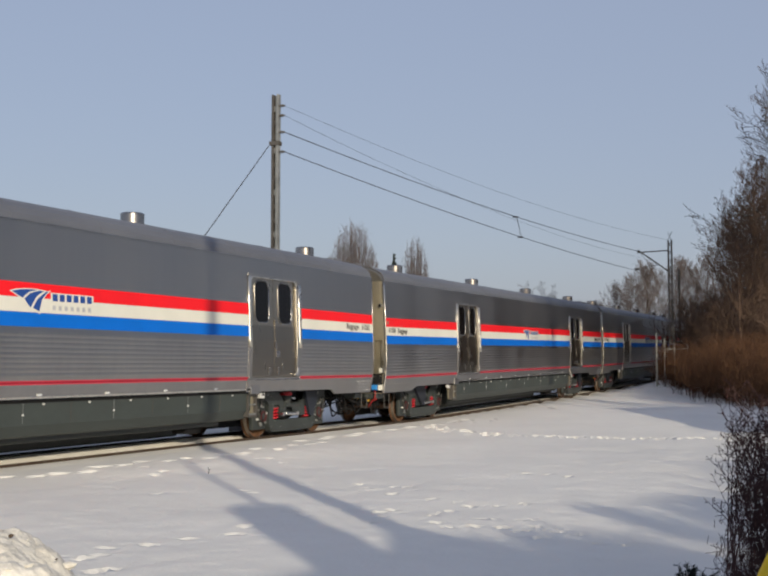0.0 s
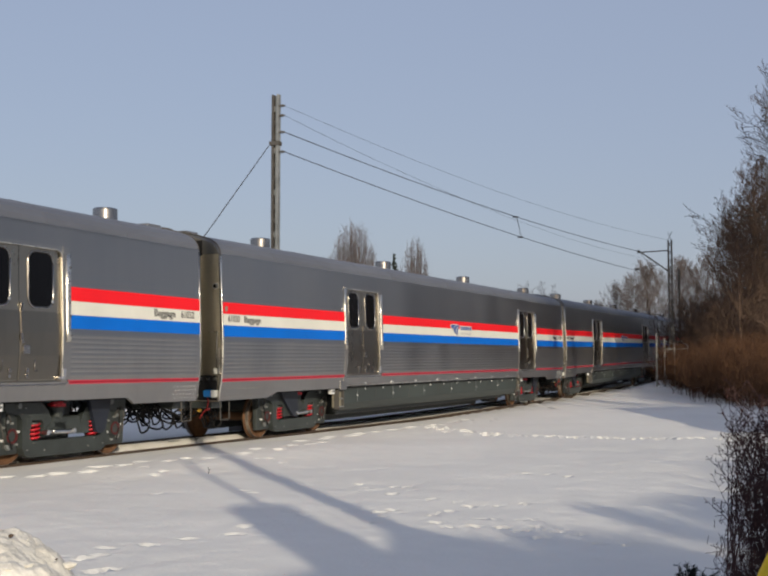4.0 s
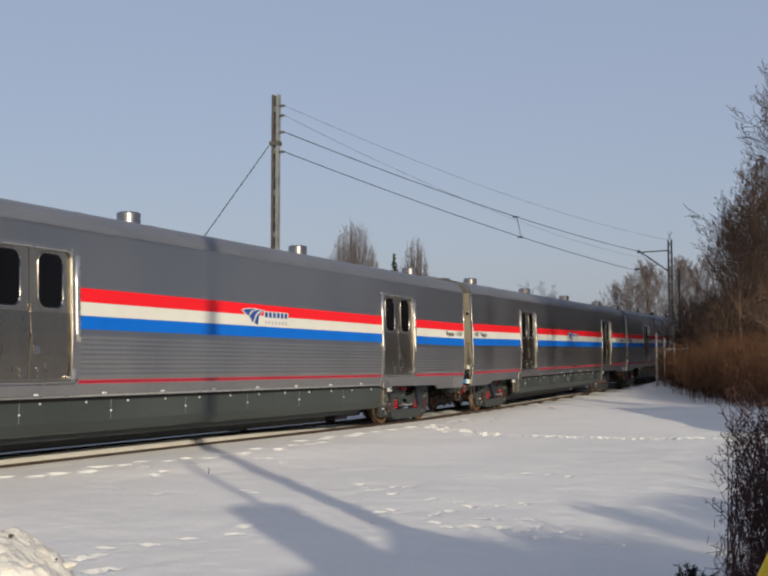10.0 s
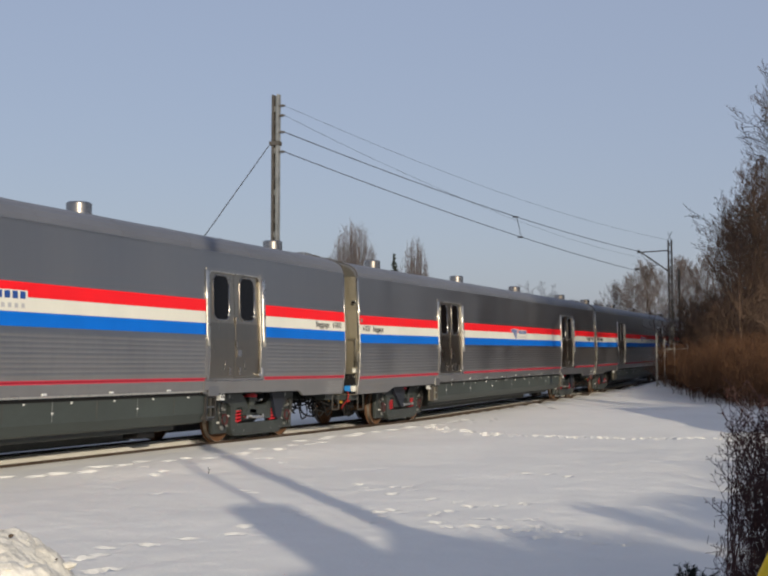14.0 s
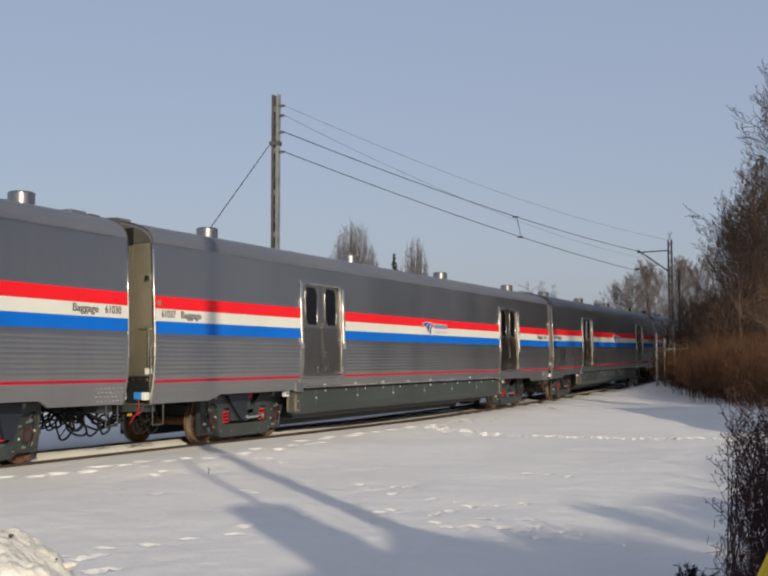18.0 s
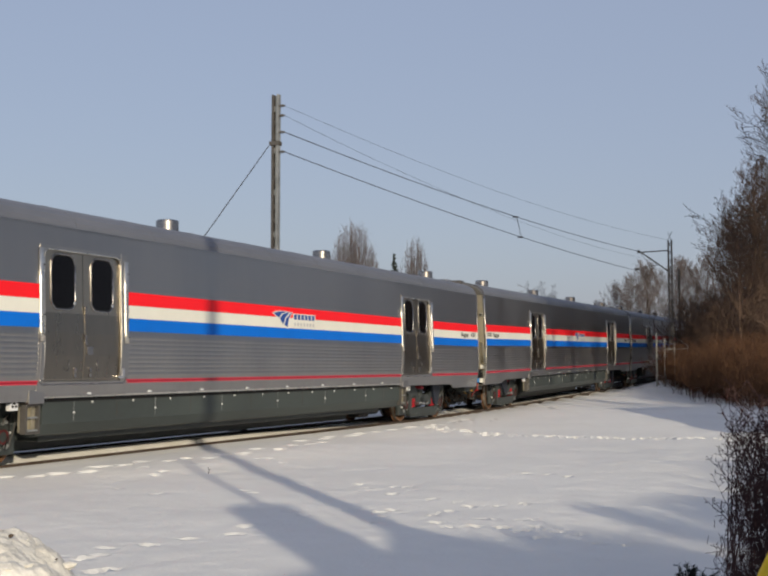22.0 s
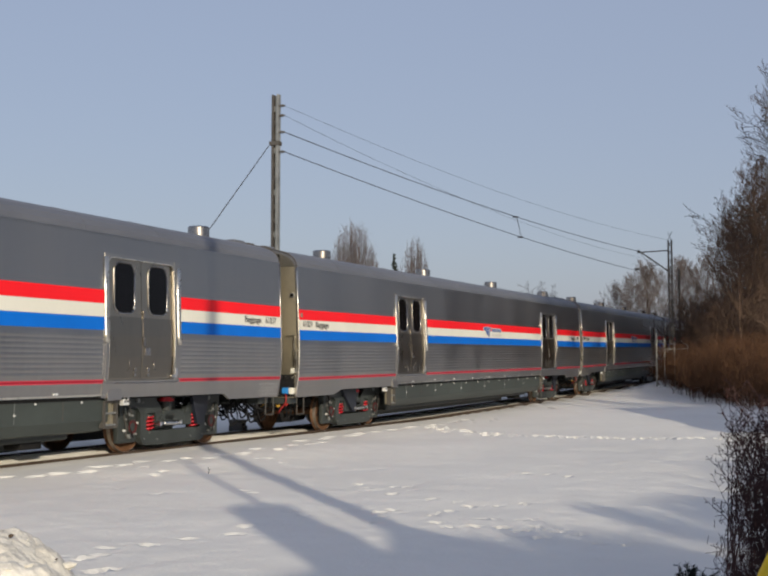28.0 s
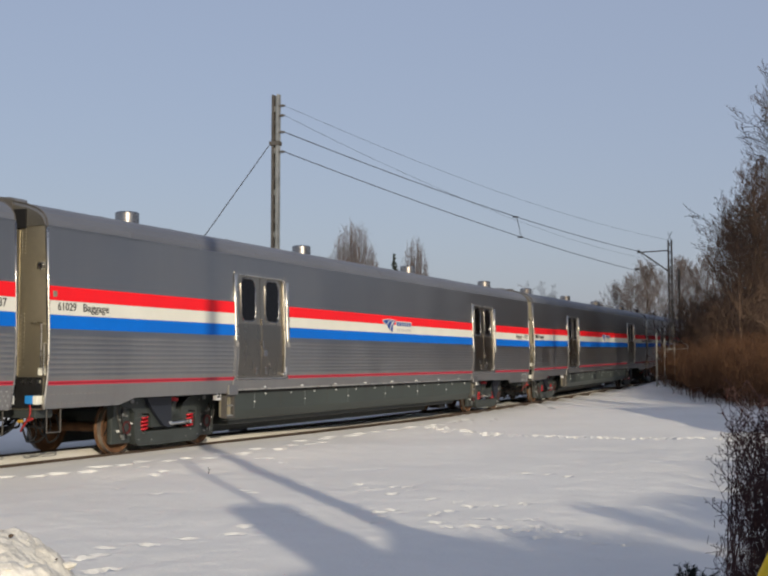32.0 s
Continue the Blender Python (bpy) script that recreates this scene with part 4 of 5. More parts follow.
def build_bogie(car, xc, f0):
    """A bogie at xc; f0 is 1 at the front, -1 for the turned one at the rear."""
    bogie = None
    for g in (-1, 1):
        yo, yi = g * 1.02, g * 0.88
        # side frame: a low beam, end posts, and a hooded lobe beside each spring
        side = [(0.62, 0.10), (0.90, 0.105), (1.00, 0.15), (1.06, 0.26), (1.07, 0.70), (1.15, 0.78), (1.42, 0.82), (1.50, 0.90), (1.44, 0.975), (0.76, 0.98), (0.60, 0.93), (0.46, 0.82), (0.36, 0.64),
                (0.30, 0.47), (0.25, 0.42), (0.57, 0.42), (0.575, 0.62), (0.62, 0.68), (0.84, 0.68), (0.885, 0.62), (0.885, 0.40), (0.84, 0.36), (0.50, 0.355)]
        outer = [(q, z) for q, z in side] + [(-q, z) for q, z in side[::-1]]
        bm = bmesh.new()
        prism(bm, [(xc + q, z) for q, z in outer], yi, yo)
        f = part("bogie_frame", bm, "bogie", car, "dark green-grey bogie side frame")
        bogie = bogie or f
        for sx in (-1, 1):
            for px, pz in ((0.95, 0.22), (0.55, 0.20), (1.0, 0.88)):
                bm = bmesh.new()
                rod(bm, (xc + sx * px, yo, pz), (xc + sx * px, yo + g * 0.012, pz), 0.014, 0.010, 8)
                part("plug", bm, "mast", f)
        for sx in (-1, 1):
            bm = bmesh.new()
            box(bm, xc + sx * 1.36 - 0.27, xc + sx * 1.36 + 0.27, min(g * 0.84, g * 0.95), max(g * 0.84, g * 0.95), 0.17, 0.93, 0.03)
            ab = part("axle_box", bm, "bogie", f)
            bm = bmesh.new()
            rod(bm, (xc + sx * 1.295, g * 0.95, 0.457), (xc + sx * 1.295, g * 1.01, 0.457), 0.14, 0.125, 18)
            cap = part("axle_cap", bm, "bogie", ab, "dark round axle cap")
            bm = bmesh.new()
            circ = [[(xc + sx * 1.295 + q * math.cos(2 * math.pi * i / 20), 0.457 + q * math.sin(2 * math.pi * i / 20)) for i in range(20)] for q in (0.115, 0.085)]
            ring(bm, circ[0], circ[1], min(g * 1.01, g * 1.03), max(g * 1.01, g * 1.03))
            part("seal_ring", bm, "seal", cap, "dull red seal ring")
            for i in range(6):
                bm = bmesh.new()
                px, pz = xc + sx * 1.295 + 0.19 * math.cos(1.05 * i + 0.3), 0.457 + 0.20 * math.sin(1.05 * i + 0.3)
                rod(bm, (px, g * 0.95, pz), (px, g * 1, pz), 0.024, 0.018, 8)
                part("bolt", bm, "bolt" if i % 3 == 0 else "mast", ab)
            for dx, z0, z1 in ((0.20, 0.88, 0.28), (0.06, 0.92, 0.66)):
                line = [(xc + sx * (1.30 + dx + 0.05 * math.sin(5 * t)), g * (0.98 + 0.04 * math.sin(3 * t)), z0 + (z1 - z0) * t, 0.011) for t in np.linspace(0, 1, 7)]
                part("cable", tube_data([line], 5), "mast_dark", ab)
            for z in (0.30, 0.68):
                bm = bmesh.new()
                rod(bm, (xc + sx * 1.38, g * 0.97, z), (xc + sx * 1.38, g * 1.01, z), 0.03, None, 8)
                part("stud", bm, "mast", ab)
            bm = bmesh.new()
            rod(bm, (xc + sx * 1.16, g * 1.01, 0.92), (xc + sx * 1.16, g * 1.05, 0.92), 0.045, None, 10)
            part("pin", bm, "mast", f)
            bm = bmesh.new()
            box(bm, xc + sx * 1.56 - 0.07, xc + sx * 1.56 + 0.07, min(g * 0.83, g * 0.99), max(g * 0.83, g * 0.99), 0.62, 1.0, 0.015)
            sander = part("sand_bracket", bm, "bogie", f, "dark bracket beside the wheel")
            line = [(xc + sx * (1.56 + 0.05 * t), g * (0.91 - 0.2 * t), 0.64 - 0.42 * t, 0.014) for t in np.linspace(0, 1, 6)]
            part("sand_pipe", tube_data([line], 6), "black", sander)
            # coil spring
            line = [(xc + sx * 0.73 + 0.10 * math.cos(a), g * 0.95 + 0.085 * math.sin(a), 0.36 + 0.30 * a / (2 * math.pi * 4.5), 0.019) for a in np.linspace(0, 2 * math.pi * 4.5, 46)]
            part("coil_spring", tube_data([line], 6), "spring", f, "bright red coil spring", True)
            for z in (0.325, 0.635):
                bm = bmesh.new()
                rod(bm, (xc + sx * 0.76, g * 0.95, z - 0.015), (xc + sx * 0.76, g * 0.95, z + 0.015), 0.10, None, 14)
                part("spring_seat", bm, "bogie", f)
            line = [(xc + sx * (1.36 + 0.07 * math.sin(4 * t)), g * (0.99 + 0.05 * t), 0.86 - 0.6 * t, 0.012) for t in np.linspace(0, 1, 7)]
            part("cable", tube_data([line], 5), "black", f)
        bm = bmesh.new()
        prism(bm, [(xc + f0 * q, z) for q, z in ((-0.30, 0.98), (0.62, 0.98), (0.56, 0.66), (0.50, 0.36), (-0.22, 0.36), (-0.30, 0.50))], g * 0.69, g * 0.83)
        part("bolster", bm, "bogie", f, "dark bolster plate")
        bm = bmesh.new()
        prism(bm, [(xc + q, z) for q, z in (((-0.86, 1.02), (-0.04, 1.02), (-0.04, 0.47), (-0.10, 0.40), (-0.28, 0.44), (-0.68, 0.80)) if f0 > 0 else ((0.46, 1.02), (1.06, 1.02), (1.02, 0.78), (0.90, 0.46), (0.82, 0.40), (0.68, 0.42), (0.58, 0.70)))], g * 1.03, g * 1.10)
        part("guard_plate", bm, "navy", f, "dark navy guard plate")
        bm = bmesh.new()
        rod(bm, (xc + f0 * 0.16, g * 0.93, 0.88), (xc + f0 * 0.16, g * 0.93, 0.93), 0.15, 0.15, 18)
        rod(bm, (xc + f0 * 0.16, g * 0.93, 0.93), (xc + f0 * 0.16, g * 0.93, 0.96), 0.11, 0.11, 18)
        rod(bm, (xc + f0 * 0.16, g * 0.93, 0.96), (xc + f0 * 0.16, g * 0.93, 1.01), 0.15, 0.15, 18)
        part("air_spring", bm, "spring", f, "red spring seat over the bolster")
        bm = bmesh.new()
        rod(bm, (xc + f0 * 0.16, g * 0.93, 0.62), (xc + f0 * 0.16, g * 0.93, 0.87), 0.10, 0.12, 14)
        part("spring_pot", bm, "bogie", f)
        bm = bmesh.new()
        rod(bm, (xc - f0 * 0.04, g * 1.07, 0.47), (xc + f0 * 0.40, g * 1.07, 0.485), 0.036, None, 12)
        rod(bm, (xc + f0 * 0.40, g * 1.07, 0.485), (xc + f0 * 0.56, g * 1.07, 0.49), 0.020, None, 8)
        dm = part("damper", bm, "chrome", f, "bright steel damper")
        for dx in (-f0 * 0.08, f0 * 0.57):
            bm = bmesh.new()
            rod(bm, (xc + dx, g * 1.02, 0.48), (xc + dx, g * 1.12, 0.48), 0.042, None, 12)
            part("eye", bm, "chrome", dm)
        bm = bmesh.new()
        prism(bm, [(xc + f0 * q, z) for q, z in ((0.02, 0.42), (0.06, 0.62), (0.40, 0.64), (0.60, 0.46), (0.55, 0.40), (0.36, 0.56), (0.14, 0.55), (0.10, 0.40))], g * 0.89, g * 1.03)
        part("damper_bracket", bm, "bogie", f)
    bm = bmesh.new()
    box(bm, xc - 0.55, xc + 0.55, -0.62, 0.62, 0.30, 0.95, 0.04)
    box(bm, xc - 0.35, xc + 0.35, -1.03, 1.03, 0.42, 0.72, 0.04)
    box(bm, xc - 1.0, xc - 0.86, -1.03, 1.03, 0.55, 0.75, 0.03)
    box(bm, xc + 0.86, xc + 1.0, -1.03, 1.03, 0.55, 0.75, 0.03)
    part("cross_beam", bm, "bogie", bogie)


def build_wheelset(car, x):
    bm = bmesh.new()
    rod(bm, (0, -0.72, 0), (0, 0.72, 0), 0.085, None, 14)
    axle = part("wheelset", bm, "rust", car, "rusty wheelset")
    axle.location = (x, 0, 0.457)
    for g in (-1, 1):
        bm = bmesh.new()
        prof = [(0.085, 0.67), (0.16, 0.665), (0.18, 0.70), (0.36, 0.715), (0.39, 0.69), (0.482, 0.688), (0.485, 0.705), (0.462, 0.72), (0.457, 0.735), (0.454, 0.815), (0.44, 0.822),
                (0.395, 0.822), (0.375, 0.775), (0.20, 0.755), (0.18, 0.80), (0.085, 0.80)]
        n = 40
        rings = [[bm.verts.new((r * math.cos(2 * math.pi * i / n), g * y, r * math.sin(2 * math.pi * i / n))) for i in range(n)] for r, y in prof]
        for k in range(len(prof) - 1):
            for i in range(n):
                j = (i + 1) % n
                bm.faces.new((rings[k][i], rings[k][j], rings[k + 1][j], rings[k + 1][i]))
        wheel = part("wheel", bm, "rust", axle, "rust-brown steel wheel", True)
        bm = bmesh.new()
        a = [(0.4585 * math.cos(2 * math.pi * i / n), 0.4585 * math.sin(2 * math.pi * i / n)) for i in range(n)]
        b = [(0.4525 * math.cos(2 * math.pi * i / n), 0.4525 * math.sin(2 * math.pi * i / n)) for i in range(n)]
        ring(bm, a, b, g * 0.74, g * 0.818)
        part("tread", bm, "tread", wheel, "worn bright tread")
    return axle


def build_car():
    car = thing("baggage_car", Matrix.Identity(4), "stainless steel baggage car with red, white and blue bands", "train car", "cars of the passing train")
    for g in (-1, 1):
        build_side(car, g)
    bm = bmesh.new()
    top = [(p[0] + 0.004, p[1]) for p in SECTION[8:]]
    out = [(-a, b) for a, b in top] + [(a, b) for a, b in top[::-1][1:]]
    inn = [(a * 0.97, b - 0.05) for a, b in out]
    prism(bm, out + inn[::-1], FRONT + 0.01, REAR - 0.01, "yz")
    part("roof", bm, "steel_roof", car, "rounded dull steel roof")
    for i, x in enumerate(np.arange(-10.5, 12, 2.1)):
        bm = bmesh.new()
        prism(bm, [(a * 1.002, b + 0.006) for a, b in out] + [(a * 0.998, b - 0.004) for a, b in out][::-1], x - 0.012, x + 0.012, "yz")
        part("roof_seam", bm, "steel_roof", car)
    bm = bmesh.new()
    box(bm, FRONT + 0.05, REAR - 0.05, -1.45, 1.45, 0.98, 1.10)
    part("floor", bm, "black", car, "dark underframe")
    # tanks reach lower than likely, standing in for the shade under the car
    for x0, x1, y0, y1, z0 in ((-6.5, 6.4, -0.12, 0.95, 0.12), (-6.5, 6.6, -0.98, -0.16, 0.33)):
        part("underfloor_tank", box(bmesh.new(), x0, x1, y0, y1, z0, 0.98, 0.04), "bogie", car, "dark tank under the floor, hung low in place of shade")
    part("drain_pan", box(bmesh.new(), 5.5, 6.0, -0.95, -0.6, 0.22, 0.40, 0.03), "black", car)
    for x in VENTS:
        bm = bmesh.new()
        rod(bm, (x, -0.33, 4.12), (x, -0.33, 4.41), 0.225, None, 40, False)
        vent = part("roof_vent", bm, "steel_vent", car, "short shiny steel roof vent", True)
        bm = bmesh.new()
        rod(bm, (x, -0.33, 4.402), (x, -0.33, 4.43), 0.232, 0.20, 40)
        part("vent_cap", bm, "steel_vent", vent)
    for x in (FRONT + 0.005, REAR - 0.005):
        line = [(x, q * p[0], p[1] + 0.004, 0.014) for q, pts in ((-1, SECTION[8:]), (1, SECTION[8:-1][::-1])) for p in pts]
        part("roof_edge", tube_data([line], 6), "mast_dark", car, "dark trim round the roof end")
    build_end(car, FRONT, -1)
    build_end(car, REAR, 1)
    for xc, f0 in ((-8.62, 1), (9.60, -1)):
        build_bogie(car, xc, f0)
    sets = [build_wheelset(car, x) for x in WHEELS]
    return car, sets


CAR, _ = build_car()
PITCH = 26.01
CARS = {0: CAR}
for n in (-1, 1, 2, 3, 4, 5, 6):
    CARS[n] = copy_thing(CAR, Matrix.Identity(4))


def letter(car, meshes, x, name, label):
    z = 2.425
    lean = math.atan2(side_v(2.36) - side_v(2.56), 0.20)
    for me in meshes:
        if not me.materials:
            me.materials.append(M["letters"])
        ob = new(name, me)
        ob.parent = car
        ob.matrix_basis = Matrix.Translation((x, -(side_v(z) + 0.0065), z)) @ Matrix.Rotation(radians(90) - lean, 4, "X")
        tagged(ob, label)


WORD = text_meshes("Baggage", 0.125, 0.66)
BARS = []
for i in range(5):
    bm = bmesh.new()
    box(bm, i * 0.093, i * 0.093 + 0.07, 0.0, 0.125, 0.0, 0.003)
    me = bpy.data.meshes.new("number_bar")
    bm.to_mesh(me)
    bm.free()
    BARS.append(me)
for n, car in CARS.items():
    digits = {-1: "61032", 0: "61030", 1: "61037", 2: "61029"}.get(n)
    num = text_meshes(digits, 0.125, 0.44) if digits else BARS
    letter(car, num, -12.44, "digit", "black figure of the car number")
    letter(car, WORD, -11.83, "letter", "black letter on the white band")
    letter(car, WORD, 11.24, "letter", "black letter on the white band")
    letter(car, num, 12.08, "digit", "black figure of the car number")


# ---- overhead line ----
def wire(name, lines, r, label, sides=5):
    return tagged(part(name, tube_data([[(x, y, z, r) for x, y, z in ln] for ln in lines], sides), "wire"), label, "wire")


def sagging(p, q, sag, n=24):
    return [(p[0] + (q[0] - p[0]) * k / n, p[1] + (q[1] - p[1]) * k / n, p[2] + (q[2] - p[2]) * k / n - 4 * sag * (k / n) * (1 - k / n)) for k in range(n + 1)]


PX1, PY1 = -3.16, 33.0
PG = gz(PX1, PY1)
pole = thing("catenary_anchor_mast", pose(PX1, PY1, PG, 0, 0, -24), "tall weathered steel anchor mast behind the track", "mast")
# twin channels; the left one has its shade put into a darker colour
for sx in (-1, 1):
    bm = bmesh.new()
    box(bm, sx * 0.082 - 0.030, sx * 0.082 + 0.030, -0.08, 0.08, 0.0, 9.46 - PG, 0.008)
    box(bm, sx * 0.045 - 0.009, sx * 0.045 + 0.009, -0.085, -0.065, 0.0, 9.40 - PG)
    part("channel", bm, "mast" if sx > 0 else "mast_dark", pole, "weathered steel channel, the shaded left one coloured darker")
bm = bmesh.new()
box(bm, -0.06, 0.06, 0.03, 0.05, 0.0, 9.3 - PG)
part("back_plate", bm, "mast_dark", pole)
for i in range(22):
    bm = bmesh.new()
    box(bm, -0.09, 0.09, -0.03, 0.03, 0.4 + i * 0.41, 0.4 + i * 0.41 + 0.16)
    part("batten", bm, "mast_dark" if i % 3 else "mast", pole)
bm = bmesh.new()
box(bm, -0.17, 0.14, -0.11, 0.11, 7.96 - PG, 8.08 - PG, 0.01)
part("guy_clamp", bm, "mast_dark", pole)
for z in (9.12, 8.83, 8.34, 7.76):
    bm = bmesh.new()
    box(bm, 0.08, 0.20, -0.03, 0.03, z - PG - 0.03, z - PG + 0.03, 0.006)
    rod(bm, (0.20, 0, z - PG), (0.30, 0, z - PG), 0.045, 0.02, 8)
    part("insulator", bm, "mast_dark", pole)

M2 = (14.6, 58.0)
MG = gz(*M2)
mast = thing("catenary_mast", pose(M2[0], M2[1], MG, 0, 0, 0), "slim dark lattice catenary mast with a bracket arm", "mast")
for sx in (-1, 1):
    for sy in (-1, 1):
        bm = bmesh.new()
        box(bm, sx * 0.085 - 0.022, sx * 0.085 + 0.022, sy * 0.07 - 0.02, sy * 0.07 + 0.02, 0, 7.94 - MG)
        part("leg", bm, "mast_dark", mast)
lat = bmesh.new()
for i in range(18):
    z = 0.2 + i * 0.41
    rod(lat, (-0.085, -0.07, z), (0.085, -0.07, z + 0.38), 0.014, None, 5)
    rod(lat, (0.085, 0.07, z), (-0.085, 0.07, z + 0.38), 0.014, None, 5)
part("lattice", lat, "mast_dark", mast)
for p, q, r in (((-0.1, 0, 7.40 - MG), (-1.60, 0, 7.30 - MG), 0.03), ((-0.1, 0, 6.35 - MG), (-1.62, 0, 7.40 - MG), 0.035), ((-0.6, 0, 6.68 - MG), (-1.8, 0, 6.38 - MG), 0.022)):
    bm = bmesh.new()
    rod(bm, p, q, r, None, 8)
    part("arm", bm, "mast_dark", mast)
for a, b in (((-1.62, 7.40), (-1.62, 7.25)), ((-1.75, 6.50), (-1.75, 6.35))):
    bm = bmesh.new()
    rod(bm, (a[0], 0, a[1] - MG), (b[0], 0, b[1] - MG), 0.06, 0.05, 8)
    part("insulator", bm, "mast_dark", mast)
back = thing("far_mast", pose(17.1, 66.0, gz(17.1, 66.0)), "thin dark mast behind the bracket mast", "mast")
bm = bmesh.new()
box(bm, -0.05, 0.05, -0.05, 0.05, 0, 6.6, 0.01)
part("post", bm, "mast_dark", back)

A = lambda z: (PX1 + 0.25, PY1 - 0.11, z)
ARM1, ARM2 = (13.0, 58.0, 7.36), (12.85, 58.0, 6.37)
wire("messenger_wire", [sagging(A(8.34), ARM1, 0.28)], 0.014, "dark messenger wire of the overhead line")
wire("contact_wire", [sagging(A(7.76), ARM2, 0.22)], 0.014, "dark contact wire of the overhead line")
wire("feeder_wire", [sagging(A(9.12), (14.5, 58.0, 7.95), 0.45)], 0.005, "thin upper wire of the overhead line")
wire("feeder_wire", [sagging(A(8.83), (13.2, 58.0, 7.0), 0.50)], 0.005, "thin upper wire of the overhead line")
m0 = sagging(A(8.34), ARM1, 0.28, 48)[25]
c0 = sagging(A(7.76), ARM2, 0.22, 48)[26]
drop = thing("dropper", pose(*c0), "dropper with two clamps between the wires", "wire")
rel = Vector(m0) - Vector(c0)
bm = bmesh.new()
rod(bm, (0, 0, 0), rel, 0.013, None, 6)
part("rod", bm, "wire", drop)
for o in (Vector((0, 0, 0)), rel):
    bm = bmesh.new()
    box(bm, o.x - 0.16, o.x + 0.08, o.y - 0.035, o.y + 0.035, o.z - 0.026, o.z + 0.026, 0.008)
    part("clamp", bm, "mast_dark", drop)
for wz in (7.36, 6.37):
    p = (13.0, 58.0, wz)
    wire("onward_wire", [sagging(p, (28.0, 106.0, wz + 0.9), 0.4)], 0.012, "overhead wire running on past the mast")
GUY = (-7.0, 24.6)
wire("guy_wire", [sagging((PX1 - 0.2, PY1 - 0.1, 7.93), (GUY[0], GUY[1], gz(*GUY)), 0.02)], 0.014, "taut guy wire of the anchor mast")

# ---- fence by the track ----
fence = thing("fence", pose(13.0, 54.5, gz(13.0, 54.5)), "grey metal fence posts with one rail", "fence")
for x, h, r in ((0.0, 2.45, 0.042), (0.42, 2.2, 0.03), (0.95, 2.0, 0.032), (1.65, 1.95, 0.032)):
    bm = bmesh.new()
    rod(bm, (x, x * 0.4, -0.05), (x, x * 0.4, h), r, None, 10)
    post = part("post", bm, "galvanised", fence)
    bm = bmesh.new()
    rod(bm, (x, x * 0.4, h), (x, x * 0.4, h + 0.03), r * 1.3, r * 0.6, 10)
    part("cap", bm, "galvanised", post)
bm = bmesh.new()
rod(bm, (0.4, 0.16, 1.72), (1.65, 0.66, 1.76), 0.03, None, 8)
part("rail", bm, "galvanised", fence)


# ---- bare trees and bushes ----
def grow(seed, height, trunk_r, spread, levels, kids, lean=0.0, up=0.35, start=0.25, ratio=0.6, twig=0.006, wobble=0.12):
    """Limbs of a bare tree as lists of (x, y, z, r): trunk lines, then limbs and twigs."""
    rr = random.Random(seed)
    trunk, limbs = [], []

    def limb(p, d, length, r, level):
        n = 5 if level < 2 else 3 if level < levels else 2
        pts = [(*p, r)]
        for i in range(n):
            d = (d + Vector((rr.gauss(0, wobble), rr.gauss(0, wobble), rr.gauss(0, wobble) + up * 0.25))).normalized()
            p = p + d * (length / n)
            pts.append((*p, max(r * (1 - 0.75 * (i + 1) / n), twig * 0.6)))
        (trunk if level == 0 else limbs).append(pts)
        if level >= levels:
            return
        m = kids[level]
        for i in range(m):
            t = start + (1 - start) * (i + rr.random()) / m
            k = min(int(t * n), n - 1)
            f = t * n - k
            a, b = Vector(pts[k][:3]), Vector(pts[k + 1][:3])
            base = a.lerp(b, f)
            ax = (b - a).normalized()
            w = rr.uniform(0, 2 * math.pi)
            sd = ax.cross(Vector((math.cos(w), math.sin(w), 0.2))).normalized()
            nd = (ax * (1 - spread) + sd * spread + Vector((0, 0, up * 0.3))).normalized()
            limb(base, nd, length * ratio * (1.15 - 0.65 * t) * rr.uniform(0.8, 1.15), max(pts[k][3] * 0.46, twig), level + 1)
    limb(Vector((0, 0, -0.1)), Vector((lean, 0, 1)).normalized(), height, trunk_r, 0)
    return trunk, limbs


def tree(name, x, y, lines, label, category="tree", mat="twig", turn=0.0, size=1.0, group=""):
    trunk, limbs = lines
    ob = thing(name, pose(x, y, gz(x, y), 0, 0, turn), label, category, group)
    part("trunk", tube_data(trunk, 7), "bark" if mat in ("twig", "twig_grey") else mat, ob, smooth=True)
    part("crown", tube_data(limbs, 3), mat, ob)
    ob.scale = (size, size, size)
    return ob


def shrub(seed, stems, height, spread, kids, levels, twig, width=0.6, lean=0.25, stem=0.008, ratio=0.5, wobble=0.16):
    """Many stems from one base, each with twigs."""
    rr = random.Random(seed)
    t, l = [], []
    for i in range(stems):
        a, r = rr.uniform(0, 2 * math.pi), rr.uniform(0.02, 1) ** (0.5 if ratio < 0.5 else 1.0) * width
        tr, li = grow(seed * 100 + i, height * (rr.uniform(0.6, 1.05) if ratio >= 0.5 else rr.uniform(0.8, 1.08)), stem * height / 1.6, spread, levels, kids, rr.uniform(-lean, lean), 0.3, 0.15, ratio, twig, wobble)
        ox, oy = r * math.cos(a), r * math.sin(a)
        ca, sa = math.cos(a), math.sin(a)
        for src, dst in ((tr, t), (li, l)):
            for ln in src:
                dst.append([(ox + x * ca - y * sa, oy + x * sa + y * ca, z, q) for x, y, z, q in ln])
    return t, l


